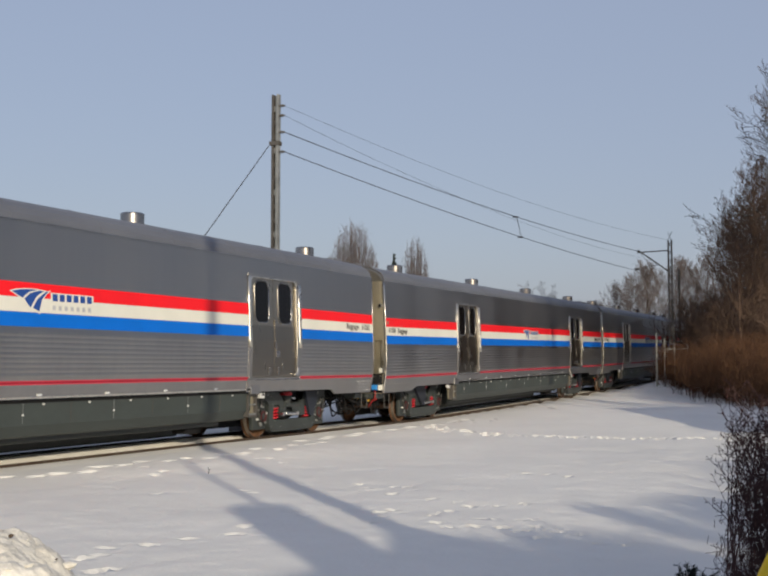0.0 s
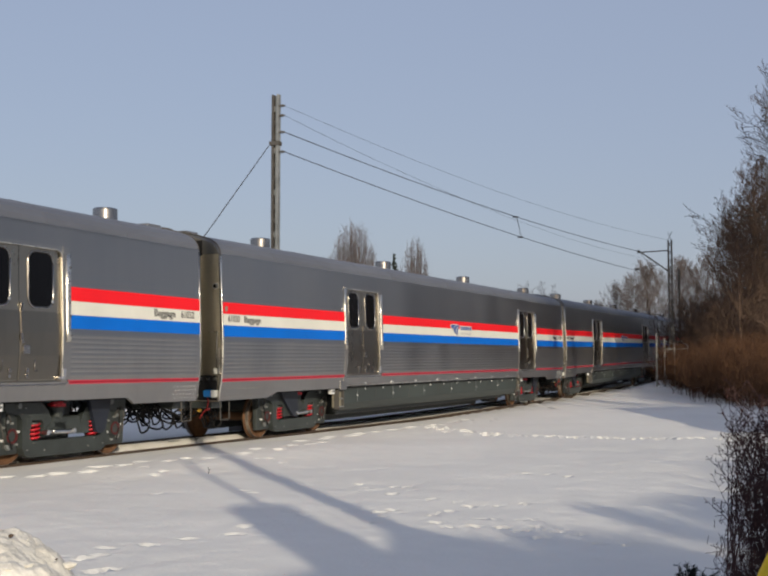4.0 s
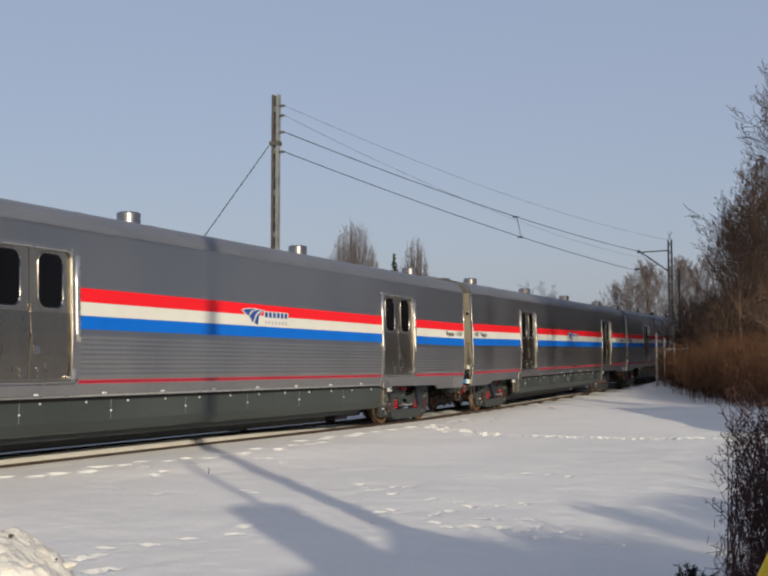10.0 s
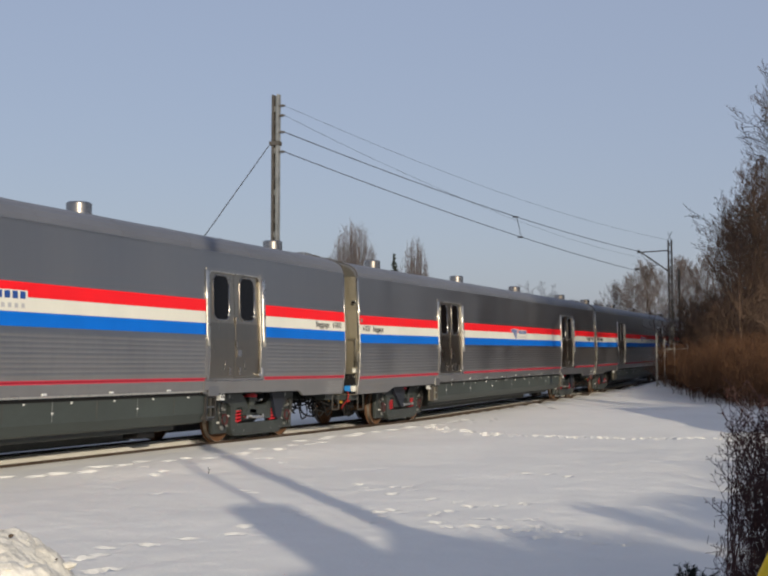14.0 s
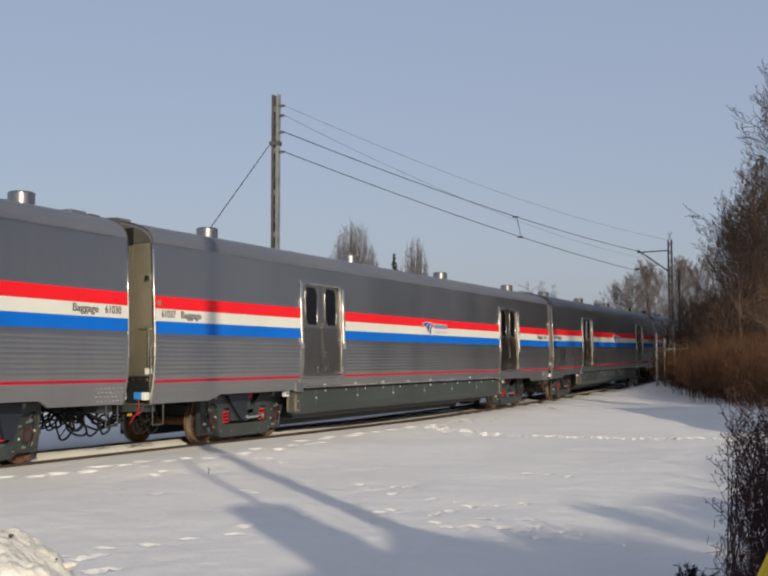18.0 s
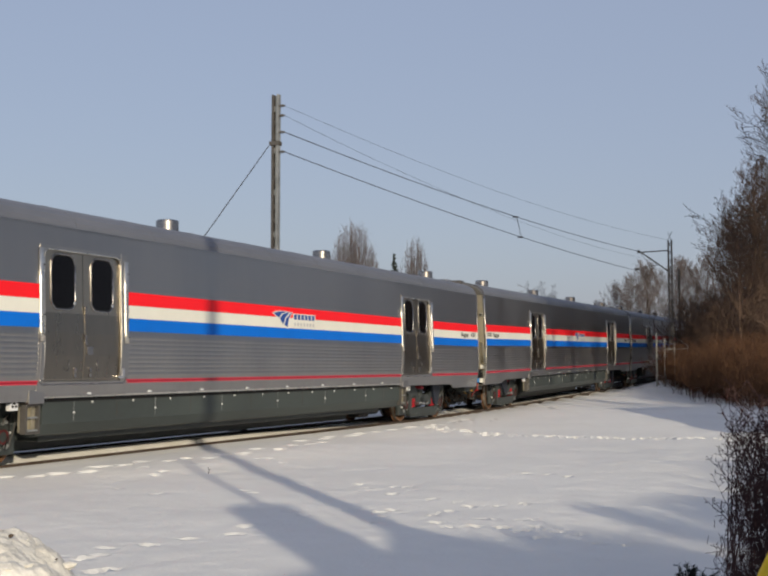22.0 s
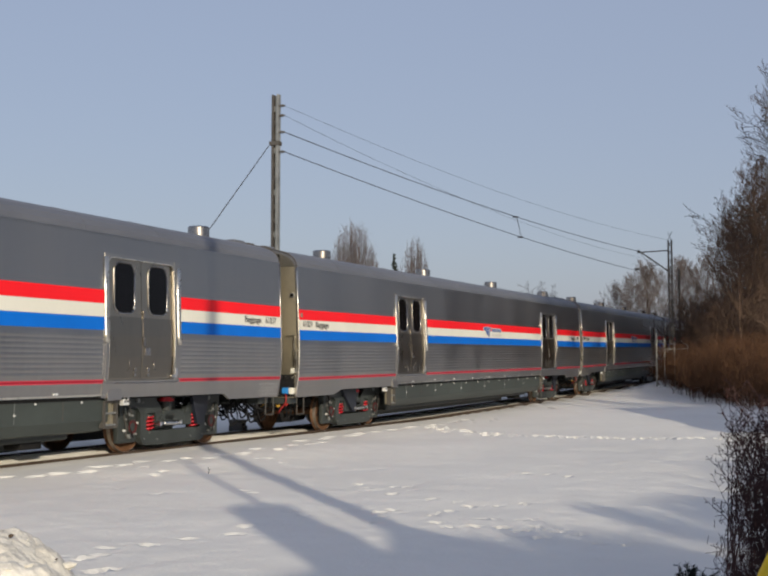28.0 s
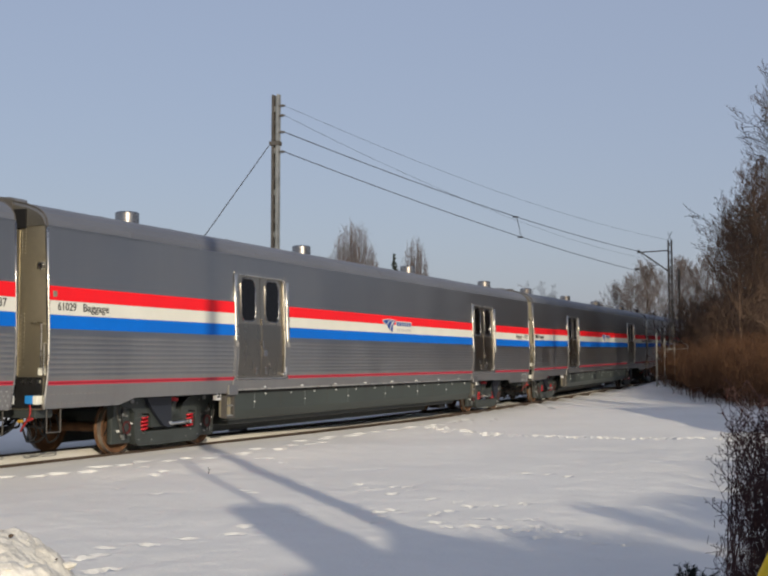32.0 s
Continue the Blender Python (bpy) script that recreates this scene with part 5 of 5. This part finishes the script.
def spreading(seed, height, radius, kids, low, twig, wide=0.45):
    """A broad bare tree: limbs fill an egg-shaped crown, widest at the share wide of its height."""
    rr = random.Random(seed)
    trunk, limbs = [], []

    def shoot(p, d, length, r, level):
        n = (6, 4, 3, 2)[level - 1]
        pts = [(*p, r)]
        for i in range(n):
            d = (d + Vector((rr.gauss(0, 0.13), rr.gauss(0, 0.13), rr.gauss(0, 0.10) + 0.10))).normalized()
            p = p + d * (length / n)
            pts.append((*p, max(r * (1 - 0.8 * (i + 1) / n), twig * 0.55)))
        limbs.append(pts)
        if level > 3:
            return
        for i in range(kids[level]):
            t = 0.12 + 0.88 * (i + rr.random()) / kids[level]
            k = min(int(t * n), n - 1)
            s0, s1 = Vector(pts[k][:3]), Vector(pts[k + 1][:3])
            ax = (s1 - s0).normalized()
            side = ax.cross(Vector((rr.gauss(0, 1), rr.gauss(0, 1), rr.gauss(0, 1)))).normalized()
            shoot(s0.lerp(s1, t * n - k), (ax * 0.75 + side * 0.62 + Vector((0, 0, 0.12))).normalized(), length * 0.46 * (1.2 - 0.6 * t) * rr.uniform(0.75, 1.2), max(pts[k][3] * 0.5, twig), level + 1)
    line = [(0, 0, -0.1, height * 0.014)]
    for i in range(1, 9):
        line.append((line[-1][0] + rr.gauss(0, 0.10), line[-1][1] + rr.gauss(0, 0.10), height * 0.86 * i / 8, height * 0.014 * (1 - 0.85 * i / 8)))
    trunk.append(line)
    for i in range(kids[0]):
        t = low + (1 - low) * (i + rr.random()) / kids[0]
        k = min(int(t * 8), 7)
        base = Vector(line[k][:3]).lerp(Vector(line[k + 1][:3]), t * 8 - k)
        az = 2.4 * i + rr.uniform(-0.4, 0.4)
        el = radians(22 + 50 * t + rr.uniform(-8, 8))
        ze = min(base.z + radius * 0.6, height * 0.97) / height
        reach = radius * math.sqrt(max(0.06, 1 - ((ze - wide) / (1.03 - wide if ze > wide else wide + 0.25)) ** 2))
        shoot(base, Vector((math.cos(az) * math.cos(el), math.sin(az) * math.cos(el), math.sin(el))), 0.92 * reach / max(math.cos(el), 0.68), max(line[k][3] * 0.45, twig * 2), 1)
    return trunk, limbs


# poplars behind the train
def fan(seed, stems, height, width, twig):
    """An upright oval crown: many steep limbs that fan out of a short trunk."""
    rr = random.Random(seed)
    trunk, limbs = [[(0, 0, -0.1, 0.16), (0.02, 0, height * 0.3, 0.13), (0, 0.03, height * 0.6, 0.07), (0, 0, height * 0.85, 0.02)]], []
    for i in range(stems):
        a, k = rr.uniform(0, 2 * math.pi), math.sqrt(rr.random())
        z0 = height * rr.uniform(0.10, 0.45)
        tip = height * (1.0 - 0.36 * k ** 2.4) * rr.uniform(0.93, 1.0)
        r = width / 2 * k
        line = []
        for n in range(7):
            t = n / 6
            rad = r * (1 - (1 - t) ** 2.2)
            line.append((rad * math.cos(a) + rr.gauss(0, 0.05), rad * math.sin(a) + rr.gauss(0, 0.05), z0 + (tip - z0) * t, 0.014 * (1 - t) + twig * 0.8))
        limbs.append(line)
        for n in range(26):
            t = rr.uniform(0.40, 1.0)
            k = min(int(t * 6), 5)
            q = [line[k][m] + (line[k + 1][m] - line[k][m]) * (t * 6 - k) for m in range(3)]
            w, ln = rr.uniform(0, 6.28), rr.uniform(0.25, 0.65) * (1.2 - 0.5 * t)
            o = rr.uniform(0.25, 0.75)
            limbs.append([(q[0], q[1], q[2], twig), (q[0] + o * ln * math.cos(w), q[1] + o * ln * math.sin(w), q[2] + 0.8 * ln, twig * 0.5)])
    return trunk, limbs


POP = [fan(21, 260, 11.4, 3.9, 0.0075), fan(22, 130, 10.7, 2.5, 0.0075)]
tree("poplar_tree", -2.15, 80.0, POP[0], "bare upright poplar with dense grey-brown twigs", mat="twig_grey", group="bare poplars")
tree("poplar_tree", 2.25, 85.0, POP[1], "slim bare upright poplar", mat="twig_grey", group="bare poplars")
t3 = grow(23, 6.6, 0.10, 0.6, 3, (14, 7, 4), 0.05, 0.3, 0.3, 0.5, 0.014, 0.1)
tree("bare_tree", 10.9, 90.0, t3, "small bare spreading tree top behind the train", turn=40, size=0.98)
fir = thing("fir_tree", pose(0.78, 86.0, gz(0.78, 86.0)), "small dark fir top behind the train", "tree")
bm = bmesh.new()
rod(bm, (0, 0, 0), (0, 0, 9.3), 0.1, 0.02, 8)
part("trunk", bm, "bark", fir)
fl = []
rf = random.Random(5)
for i in range(90):
    z = 6.2 + 3.1 * i / 90
    w, ln = rf.uniform(0, 6.28), 0.08 + 0.55 * (9.4 - z) / 3.1 * rf.uniform(0.6, 1.1)
    fl.append([(0, 0, z, 0.05), (ln * 0.6 * math.cos(w), ln * 0.6 * math.sin(w), z + 0.02, 0.07), (ln * math.cos(w), ln * math.sin(w), z + 0.1, 0.01)])
part("foliage", tube_data(fl, 5), "needle", fir)

# far bare wood behind the mast
FARW = [spreading(31, 11.5, 3.4, (26, 10, 6, 3), 0.2, 0.0095), spreading(32, 10.5, 3.1, (26, 10, 6, 3), 0.2, 0.0095)]
def stand(kinds, rows, name, label, category, mats, group):
    """Sets copies of a few grown plants at the given places: x, y, kind, size."""
    made = {}
    for i, (x, y, k, sz) in enumerate(rows):
        if k not in made:
            made[k] = tree(name, x, y, kinds[k], label, category, mats[k], i * 67, sz, group)
        else:
            copy_thing(made[k], pose(x, y, gz(x, y), 0, 0, i * 67) @ Matrix.Scale(sz / made[k].scale[0], 4))


stand(FARW, ((31.8, 138, 1, 1.16), (29.4, 142, 0, 0.85), (30.5, 140, 0, 0.92), (33.5, 145, 1, 1.12), (36, 140, 0, 1.10), (38.6, 148, 1, 1.25), (28.4, 150, 1, 0.75), (41, 143, 0, 1.15), (26.6, 152, 0, 0.55)), "bare_tree", "tall bare grey-brown tree in a far wood", "tree", ("twig_grey", "twig_grey"), "far bare wood")

# tall trees and brush on the camera side of the track
TALL = [spreading(41, 14.0, 4.2, (32, 12, 7, 4), 0.14, 0.0105, 0.38), spreading(42, 8.0, 2.5, (19, 9, 6, 3), 0.16, 0.0075), spreading(44, 13.4, 2.7, (32, 11, 6, 4), 0.18, 0.008, 0.28)]
stand(TALL, ((18.6, 57.0, 2, 0.91), (22.6, 56.5, 0, 1.30), (18.5, 58.2, 1, 1.16), (24.6, 61.5, 0, 1.05), (23.4, 60.0, 0, 1.22), (19.9, 60.0, 1, 1.33), (21.4, 58.6, 1, 1.46), (17.0, 47.5, 1, 1.1), (15.6, 50.0, 1, 0.98), (28.6, 57.6, 1, 1.55), (22.5, 66.0, 1, 1.05), (26.5, 80.0, 1, 1.1), (15.4, 24.5, 1, 0.92), (25.6, 60.5, 0, 1.27), (16.3, 52.0, 1, 0.98)), "bare_tree", "tall bare brown tree in a thicket by the track", "tree", ("twig", "twig_brown", "twig_brown"), "thicket trees")

HIGH = [spreading(43, 15.5, 3.9, (30, 11, 7, 3), 0.62, 0.012, 0.80)]
stand(HIGH, ((13.6, 22.4, 0, 1.0), (15.2, 25.2, 0, 1.0), (17.4, 28.6, 0, 1.0), (19.6, 32.2, 0, 1.02), (22.2, 36.4, 0, 1.05)), "bare_tree", "tall bare tree with a high dense crown", "tree", ("twig",), "high crowned trees")
# shrunken tree out of view, added to cast a soft band on the snow
tree("bare_tree", 5.35, 4.3, HIGH[0], "small unseen tree added for a shadow band on the snow", mat="twig", turn=20, size=0.17)

FARB = shrub(54, 30, 5.0, 0.5, (7, 4), 2, 0.022, 2.2)
THICK = [shrub(53, 36, 4.6, 0.5, (10, 5), 2, 0.012, 1.9, 0.25, 0.0045), FARB]
# the largest stand out of view, added to darken the reflection in the cars
stand(THICK, ((18.2, 59.0, 0, 1.12), (17.1, 60.5, 0, 1.0), (17.9, 64.0, 0, 1.08), (19.8, 58.0, 0, 1.15), (21.4, 57.5, 0, 1.2), (23.0, 58.0, 0, 1.25), (18.8, 63.0, 0, 1.1), (24.8, 57.0, 0, 1.3), (20.6, 62.0, 0, 1.2), (26.6, 56.5, 0, 1.35), (28.6, 55.0, 0, 1.4), 
              (22.6, 63.0, 0, 1.3), (29.6, 58.0, 0, 1.6), (25.4, 59.6, 0, 1.9), (27.4, 63.6, 0, 2.2), (30.4, 61.0, 0, 2.2), (29.6, 68.0, 0, 2.3), (33.6, 63.6, 0, 2.4), 
              (32.4, 70.0, 0, 2.4), (20.6, 66.5, 1, 1.0), (22.9, 70.0, 1, 1.0), (24.2, 73.5, 1, 1.05), (25.5, 77.0, 1, 1.05), (26.8, 80.5, 1, 1.1), (28.1, 84.0, 1, 1.1), (29.5, 87.5, 1, 1.15),
              (30.9, 91.0, 1, 1.2), (32.4, 95.0, 1, 1.25), (34.0, 99.0, 1, 1.3)), "thicket", "tall dark leafless thicket behind the brush", "bush", ("twig_brown", "twig_brown"), "dark thicket")

BRUSH = [shrub(51, 90, 2.2, 0.5, (10, 5), 2, 0.0046, 1.5, 0.3, 0.0055), shrub(52, 90, 2.4, 0.55, (10, 5), 2, 0.0046, 1.6, 0.3, 0.0055)]
# the last two are unseen, added for their shadows on the snow
stand(BRUSH, ((14.7, 54.4, 0, 0.95), (14.3, 51.0, 1, 0.98), (14.1, 47.6, 0, 1.02), (13.5, 44.4, 1, 1.0), (15.1, 56.4, 0, 0.85), (16.6, 54.0, 1, 1.05), (16.2, 49.4, 0, 1.1), (13.6, 41.4, 1, 0.95), (13.5, 38.6, 0, 0.9), (14.3, 48.4, 0, 0.95), (14.4, 55.6, 1, 0.75), (15.0, 42.8, 0, 1.05), (15.2, 46.0, 1, 1.05), (14.9, 57.4, 0, 0.7),
              (17.6, 58.6, 1, 1.0), (17.2, 51.6, 0, 1.1), (18.4, 55.0, 1, 1.1), (7.6, 14.0, 0, 0.8), (8.6, 16.5, 1, 0.75)), "brush", "dense leafless red-brown brush in snow", "bush", ("twig_red", "twig_red"), "brush thicket")

# bush close to the camera, with buds
NEAR = shrub(61, 170, 1.42, 0.64, (16, 6), 2, 0.0028, 0.74, 0.03, 0.0072, 0.26, 0.085)
NEAR = tuple([ln for ln in group if min(x - 0.03 * z for x, y, z, r in ln) > -0.76] for group in NEAR)
near = tree("near_bush", 2.67, 6.45, NEAR, "leafless dark bush with reddish buds close by", "bush", "twig_dark", 0.0, 1.0)
ends = [ln[-1] for ln in NEAR[1]]
bud = []
rb = random.Random(9)
for x, y, z, r in ends:
    if rb.random() < 0.06:
        bud.append([(x, y, z - 0.012, 0.002), (x, y, z, 0.004), (x + 0.003, y, z + 0.012, 0.001)])
part("bud", tube_data(bud, 4), "bud", near, "small reddish buds", kind="stuff")
copy_thing(near, pose(3.16, 6.95, gz(3.16, 6.95), 0, 0, 18))
# scaled copies out of view, added to throw shadow tips across the snow
for x, y, k, turn in ((4.95, 9.3, 1.05, 130), (6.6, 7.8, 1.5, 40), (7.7, 10.3, 1.6, 210)):
    copy_thing(near, pose(x, y, gz(x, y), 0, 0, turn) @ Matrix.Scale(k, 4))

# small evergreen tuft
tuft = thing("evergreen_shrub", pose(2.17, 8.05, gz(2.17, 8.05)), "small dark evergreen shrub in the snow", "bush")
rt = random.Random(3)
st_, nd = [], []
for i in range(16):
    w, ln = rt.uniform(0, 6.28), rt.uniform(0.15, 0.25)
    d = Vector((0.85 * math.cos(w), 0.85 * math.sin(w), 1)).normalized()
    st_.append([(0, 0, -0.02, 0.006), (*(d * ln), 0.002)])
    for k in range(60):
        p = d * ln * rt.uniform(0.2, 1.05)
        q = p + Vector((rt.gauss(0, 1), rt.gauss(0, 1), rt.gauss(0.3, 0.8))).normalized() * 0.035
        nd.append([(*p, 0.004), (*q, 0.001)])
part("stems", tube_data(st_, 5), "bark", tuft)
part("needles", tube_data(nd, 3), "needle", tuft)

stalk = thing("dry_stalk", pose(-2.66, 17.45, gz(-2.66, 17.45) - 0.02), "thin dark dry stalk sticking out of the snow", "plant")
part("stem", tube_data([[(0, 0, -0.03, 0.006), (0.006, 0, 0.04, 0.005), (-0.004, 0, 0.08, 0.003)]], 5), "twig_dark", stalk)
part("side_shoot", tube_data([[(0.005, 0, 0.03, 0.004), (0.024, 0.01, 0.055, 0.003)]], 5), "twig_dark", stalk)

# ---- snow pile beside the camera ----
pile = thing("snow_pile", pose(-3.35, 8.0, gz(-3.35, 8.0)), "cleared pile of dirty yellowish snow with dark clods", "snow pile")
bm = bmesh.new()
bmesh.ops.create_grid(bm, x_segments=190, y_segments=190, size=1.5)
for v in bm.verts:
    r = math.hypot(v.co.x, v.co.y) / 1.35
    h = 0.56 * max(0.0, 1 - r ** 2.2)
    nz = noise.noise(v.co * 2.2 + Vector((3, 1, 0))) * 0.14 + noise.noise(v.co * 5.0) * 0.06 + noise.noise(v.co * 11.0) * 0.020 + noise.noise(v.co * 24.0) * 0.013 + noise.noise(v.co * 52.0) * 0.004
    v.co.z = h + nz * min(1, h * 5) - 0.06
part("mound", bm, "dirty_snow", pile, "lumpy dirty snow", True)
rp = random.Random(12)
for i in range(60):
    a, r = rp.uniform(0, 6.28), rp.uniform(0.15, 1.25)
    x, y = r * math.cos(a), r * math.sin(a)
    z = 0.56 * (1 - (r / 1.35) ** 2.2) - 0.03
    bm = bmesh.new()
    bmesh.ops.create_icosphere(bm, subdivisions=1, radius=rp.uniform(0.008, 0.022) if i % 2 else rp.uniform(0.02, 0.05), matrix=Matrix.Translation((x, y, z)) @ Matrix.Diagonal((1.4, 1, 0.7, 1)))
    for v in bm.verts:
        v.co += Vector((rp.gauss(0, 0.004), rp.gauss(0, 0.004), rp.gauss(0, 0.004)))
    part("clod", bm, "dirt" if i % 2 else "dirty_snow", pile)

# ---- behind the camera: utility pole with a guy, and a house ----
UP = (4.11, -0.85)
util = thing("utility_pole", pose(UP[0], UP[1], gz(*UP)), "tall round wooden utility pole", "pole")
bm = bmesh.new()
rod(bm, (0, 0, -0.1), (0, 0, 11.6), 0.16, 0.13, 16)
part("shaft", bm, "pole_wood", util)
GA = (1.535, 5.6)
guy = thing("guy_with_guard", pose(GA[0], GA[1], gz(*GA)), "yellow plastic guard on a sloping guy wire", "guy wire")
gd = Vector((UP[0] - GA[0], UP[1] - GA[1], 10.5))
bm = bmesh.new()
rod(bm, (0, 0, -0.03), gd, 0.003, None, 6)
part("cable", bm, "wire", guy)
bm = bmesh.new()
rod(bm, gd * 0.006, gd * 0.12, 0.021, None, 12)
part("guard", bm, "yellow", guy, "yellow plastic guard")

house = thing("house", pose(0, 0, gz(6, -8)), "low plastered house with a brick chimney", "house")
bm = bmesh.new()
box(bm, 4.3, 13.0, -13.0, -5.0, 0, 4.25)
part("wall", bm, "plaster", house)
bm = bmesh.new()
prism(bm, [(-13.5, 4.4), (-9.0, 5.5), (-4.5, 4.4), (-4.5, 4.24), (-9.0, 5.32), (-13.5, 4.24)], 4.0, 13.4, "yz")
part("roof", bm, "roofing", house)
bm = bmesh.new()
box(bm, 4.18, 4.84, -5.5, -4.95, 4.2, 5.85, 0.01)
chim = part("chimney", bm, "brick", house)
# wedge added on the unseen roof to extend its shadow over the snow
bm = prism(bmesh.new(), [(5.47, 4.3), (5.47, 5.40), (6.62, 4.52), (6.62, 4.3)], -7.2, -5.0)
part("dormer", bm, "plaster", house)
bm = bmesh.new()
rod(bm, (4.6, -5.2, 5.8), (4.6, -5.2, 7.85), 0.06, None, 12)
part("flue_pipe", bm, "mast_dark", chim)


villa = thing("house", pose(0, 0, gz(16, 17)), "plastered house with a brown hipped roof among trees", "house")
bm = bmesh.new()
box(bm, 13.3, 24.7, 13.6, 20.3, 0, 4.62)
part("wall", bm, "plaster", villa)
bm = bmesh.new()
ev, rg = [(12.8, 13.1), (25.2, 13.1), (25.2, 20.7), (12.8, 20.7)], [(15.6, 16.9), (22.4, 16.9)]
lo4, up4, top2 = [bm.verts.new((x, y, 4.56)) for x, y in ev], [bm.verts.new((x, y, 4.68)) for x, y in ev], [bm.verts.new((x, y, 7.7)) for x, y in rg]
bm.faces.new(lo4[::-1])
for i in range(4):
    bm.faces.new((lo4[i], lo4[(i + 1) % 4], up4[(i + 1) % 4], up4[i]))
for f in ((up4[0], up4[1], top2[1], top2[0]), (up4[1], up4[2], top2[1]), (up4[2], up4[3], top2[0], top2[1]), (up4[3], up4[0], top2[0])):
    bm.faces.new(f)
part("roof", bm, "roofing", villa)


# ---- what moves ----
def place(t):
    """How far along the track the first full car's middle stands at t seconds."""
    k = (t - 16.0) / 16.0
    return -22.581007 - 33.118324 * k - 1.041584 * k ** 2 + 0.831493 * k ** 3 + 0.439942 * k ** 4


def car_pose(s):
    a, b = Vector(track_at(s - 9.07)), Vector(track_at(s + 9.07))
    e = (b - a).normalized()
    left = Vector((-e.y, e.x, 0)).normalized()
    up = e.cross(left)
    m = Matrix((e, left, up)).transposed().to_4x4()
    m.translation = (a + b) / 2
    return m


def motions():
    for n, car in CARS.items():
        walk(car, [(t * 0.5, car_pose(place(t * 0.5) + n * PITCH)) for t in range(65)])
        for ws in [o for o in car.children if o.name.startswith("wheelset")]:
            x = ws.location.x
            rows = []
            for i in range(129):
                t = i * 0.25
                rows.append((t, Matrix.Translation((x, 0, 0.457)) @ Matrix.Rotation((place(t) - place(0)) / 0.457, 4, "Y")))
            walk(ws, rows)


motions()
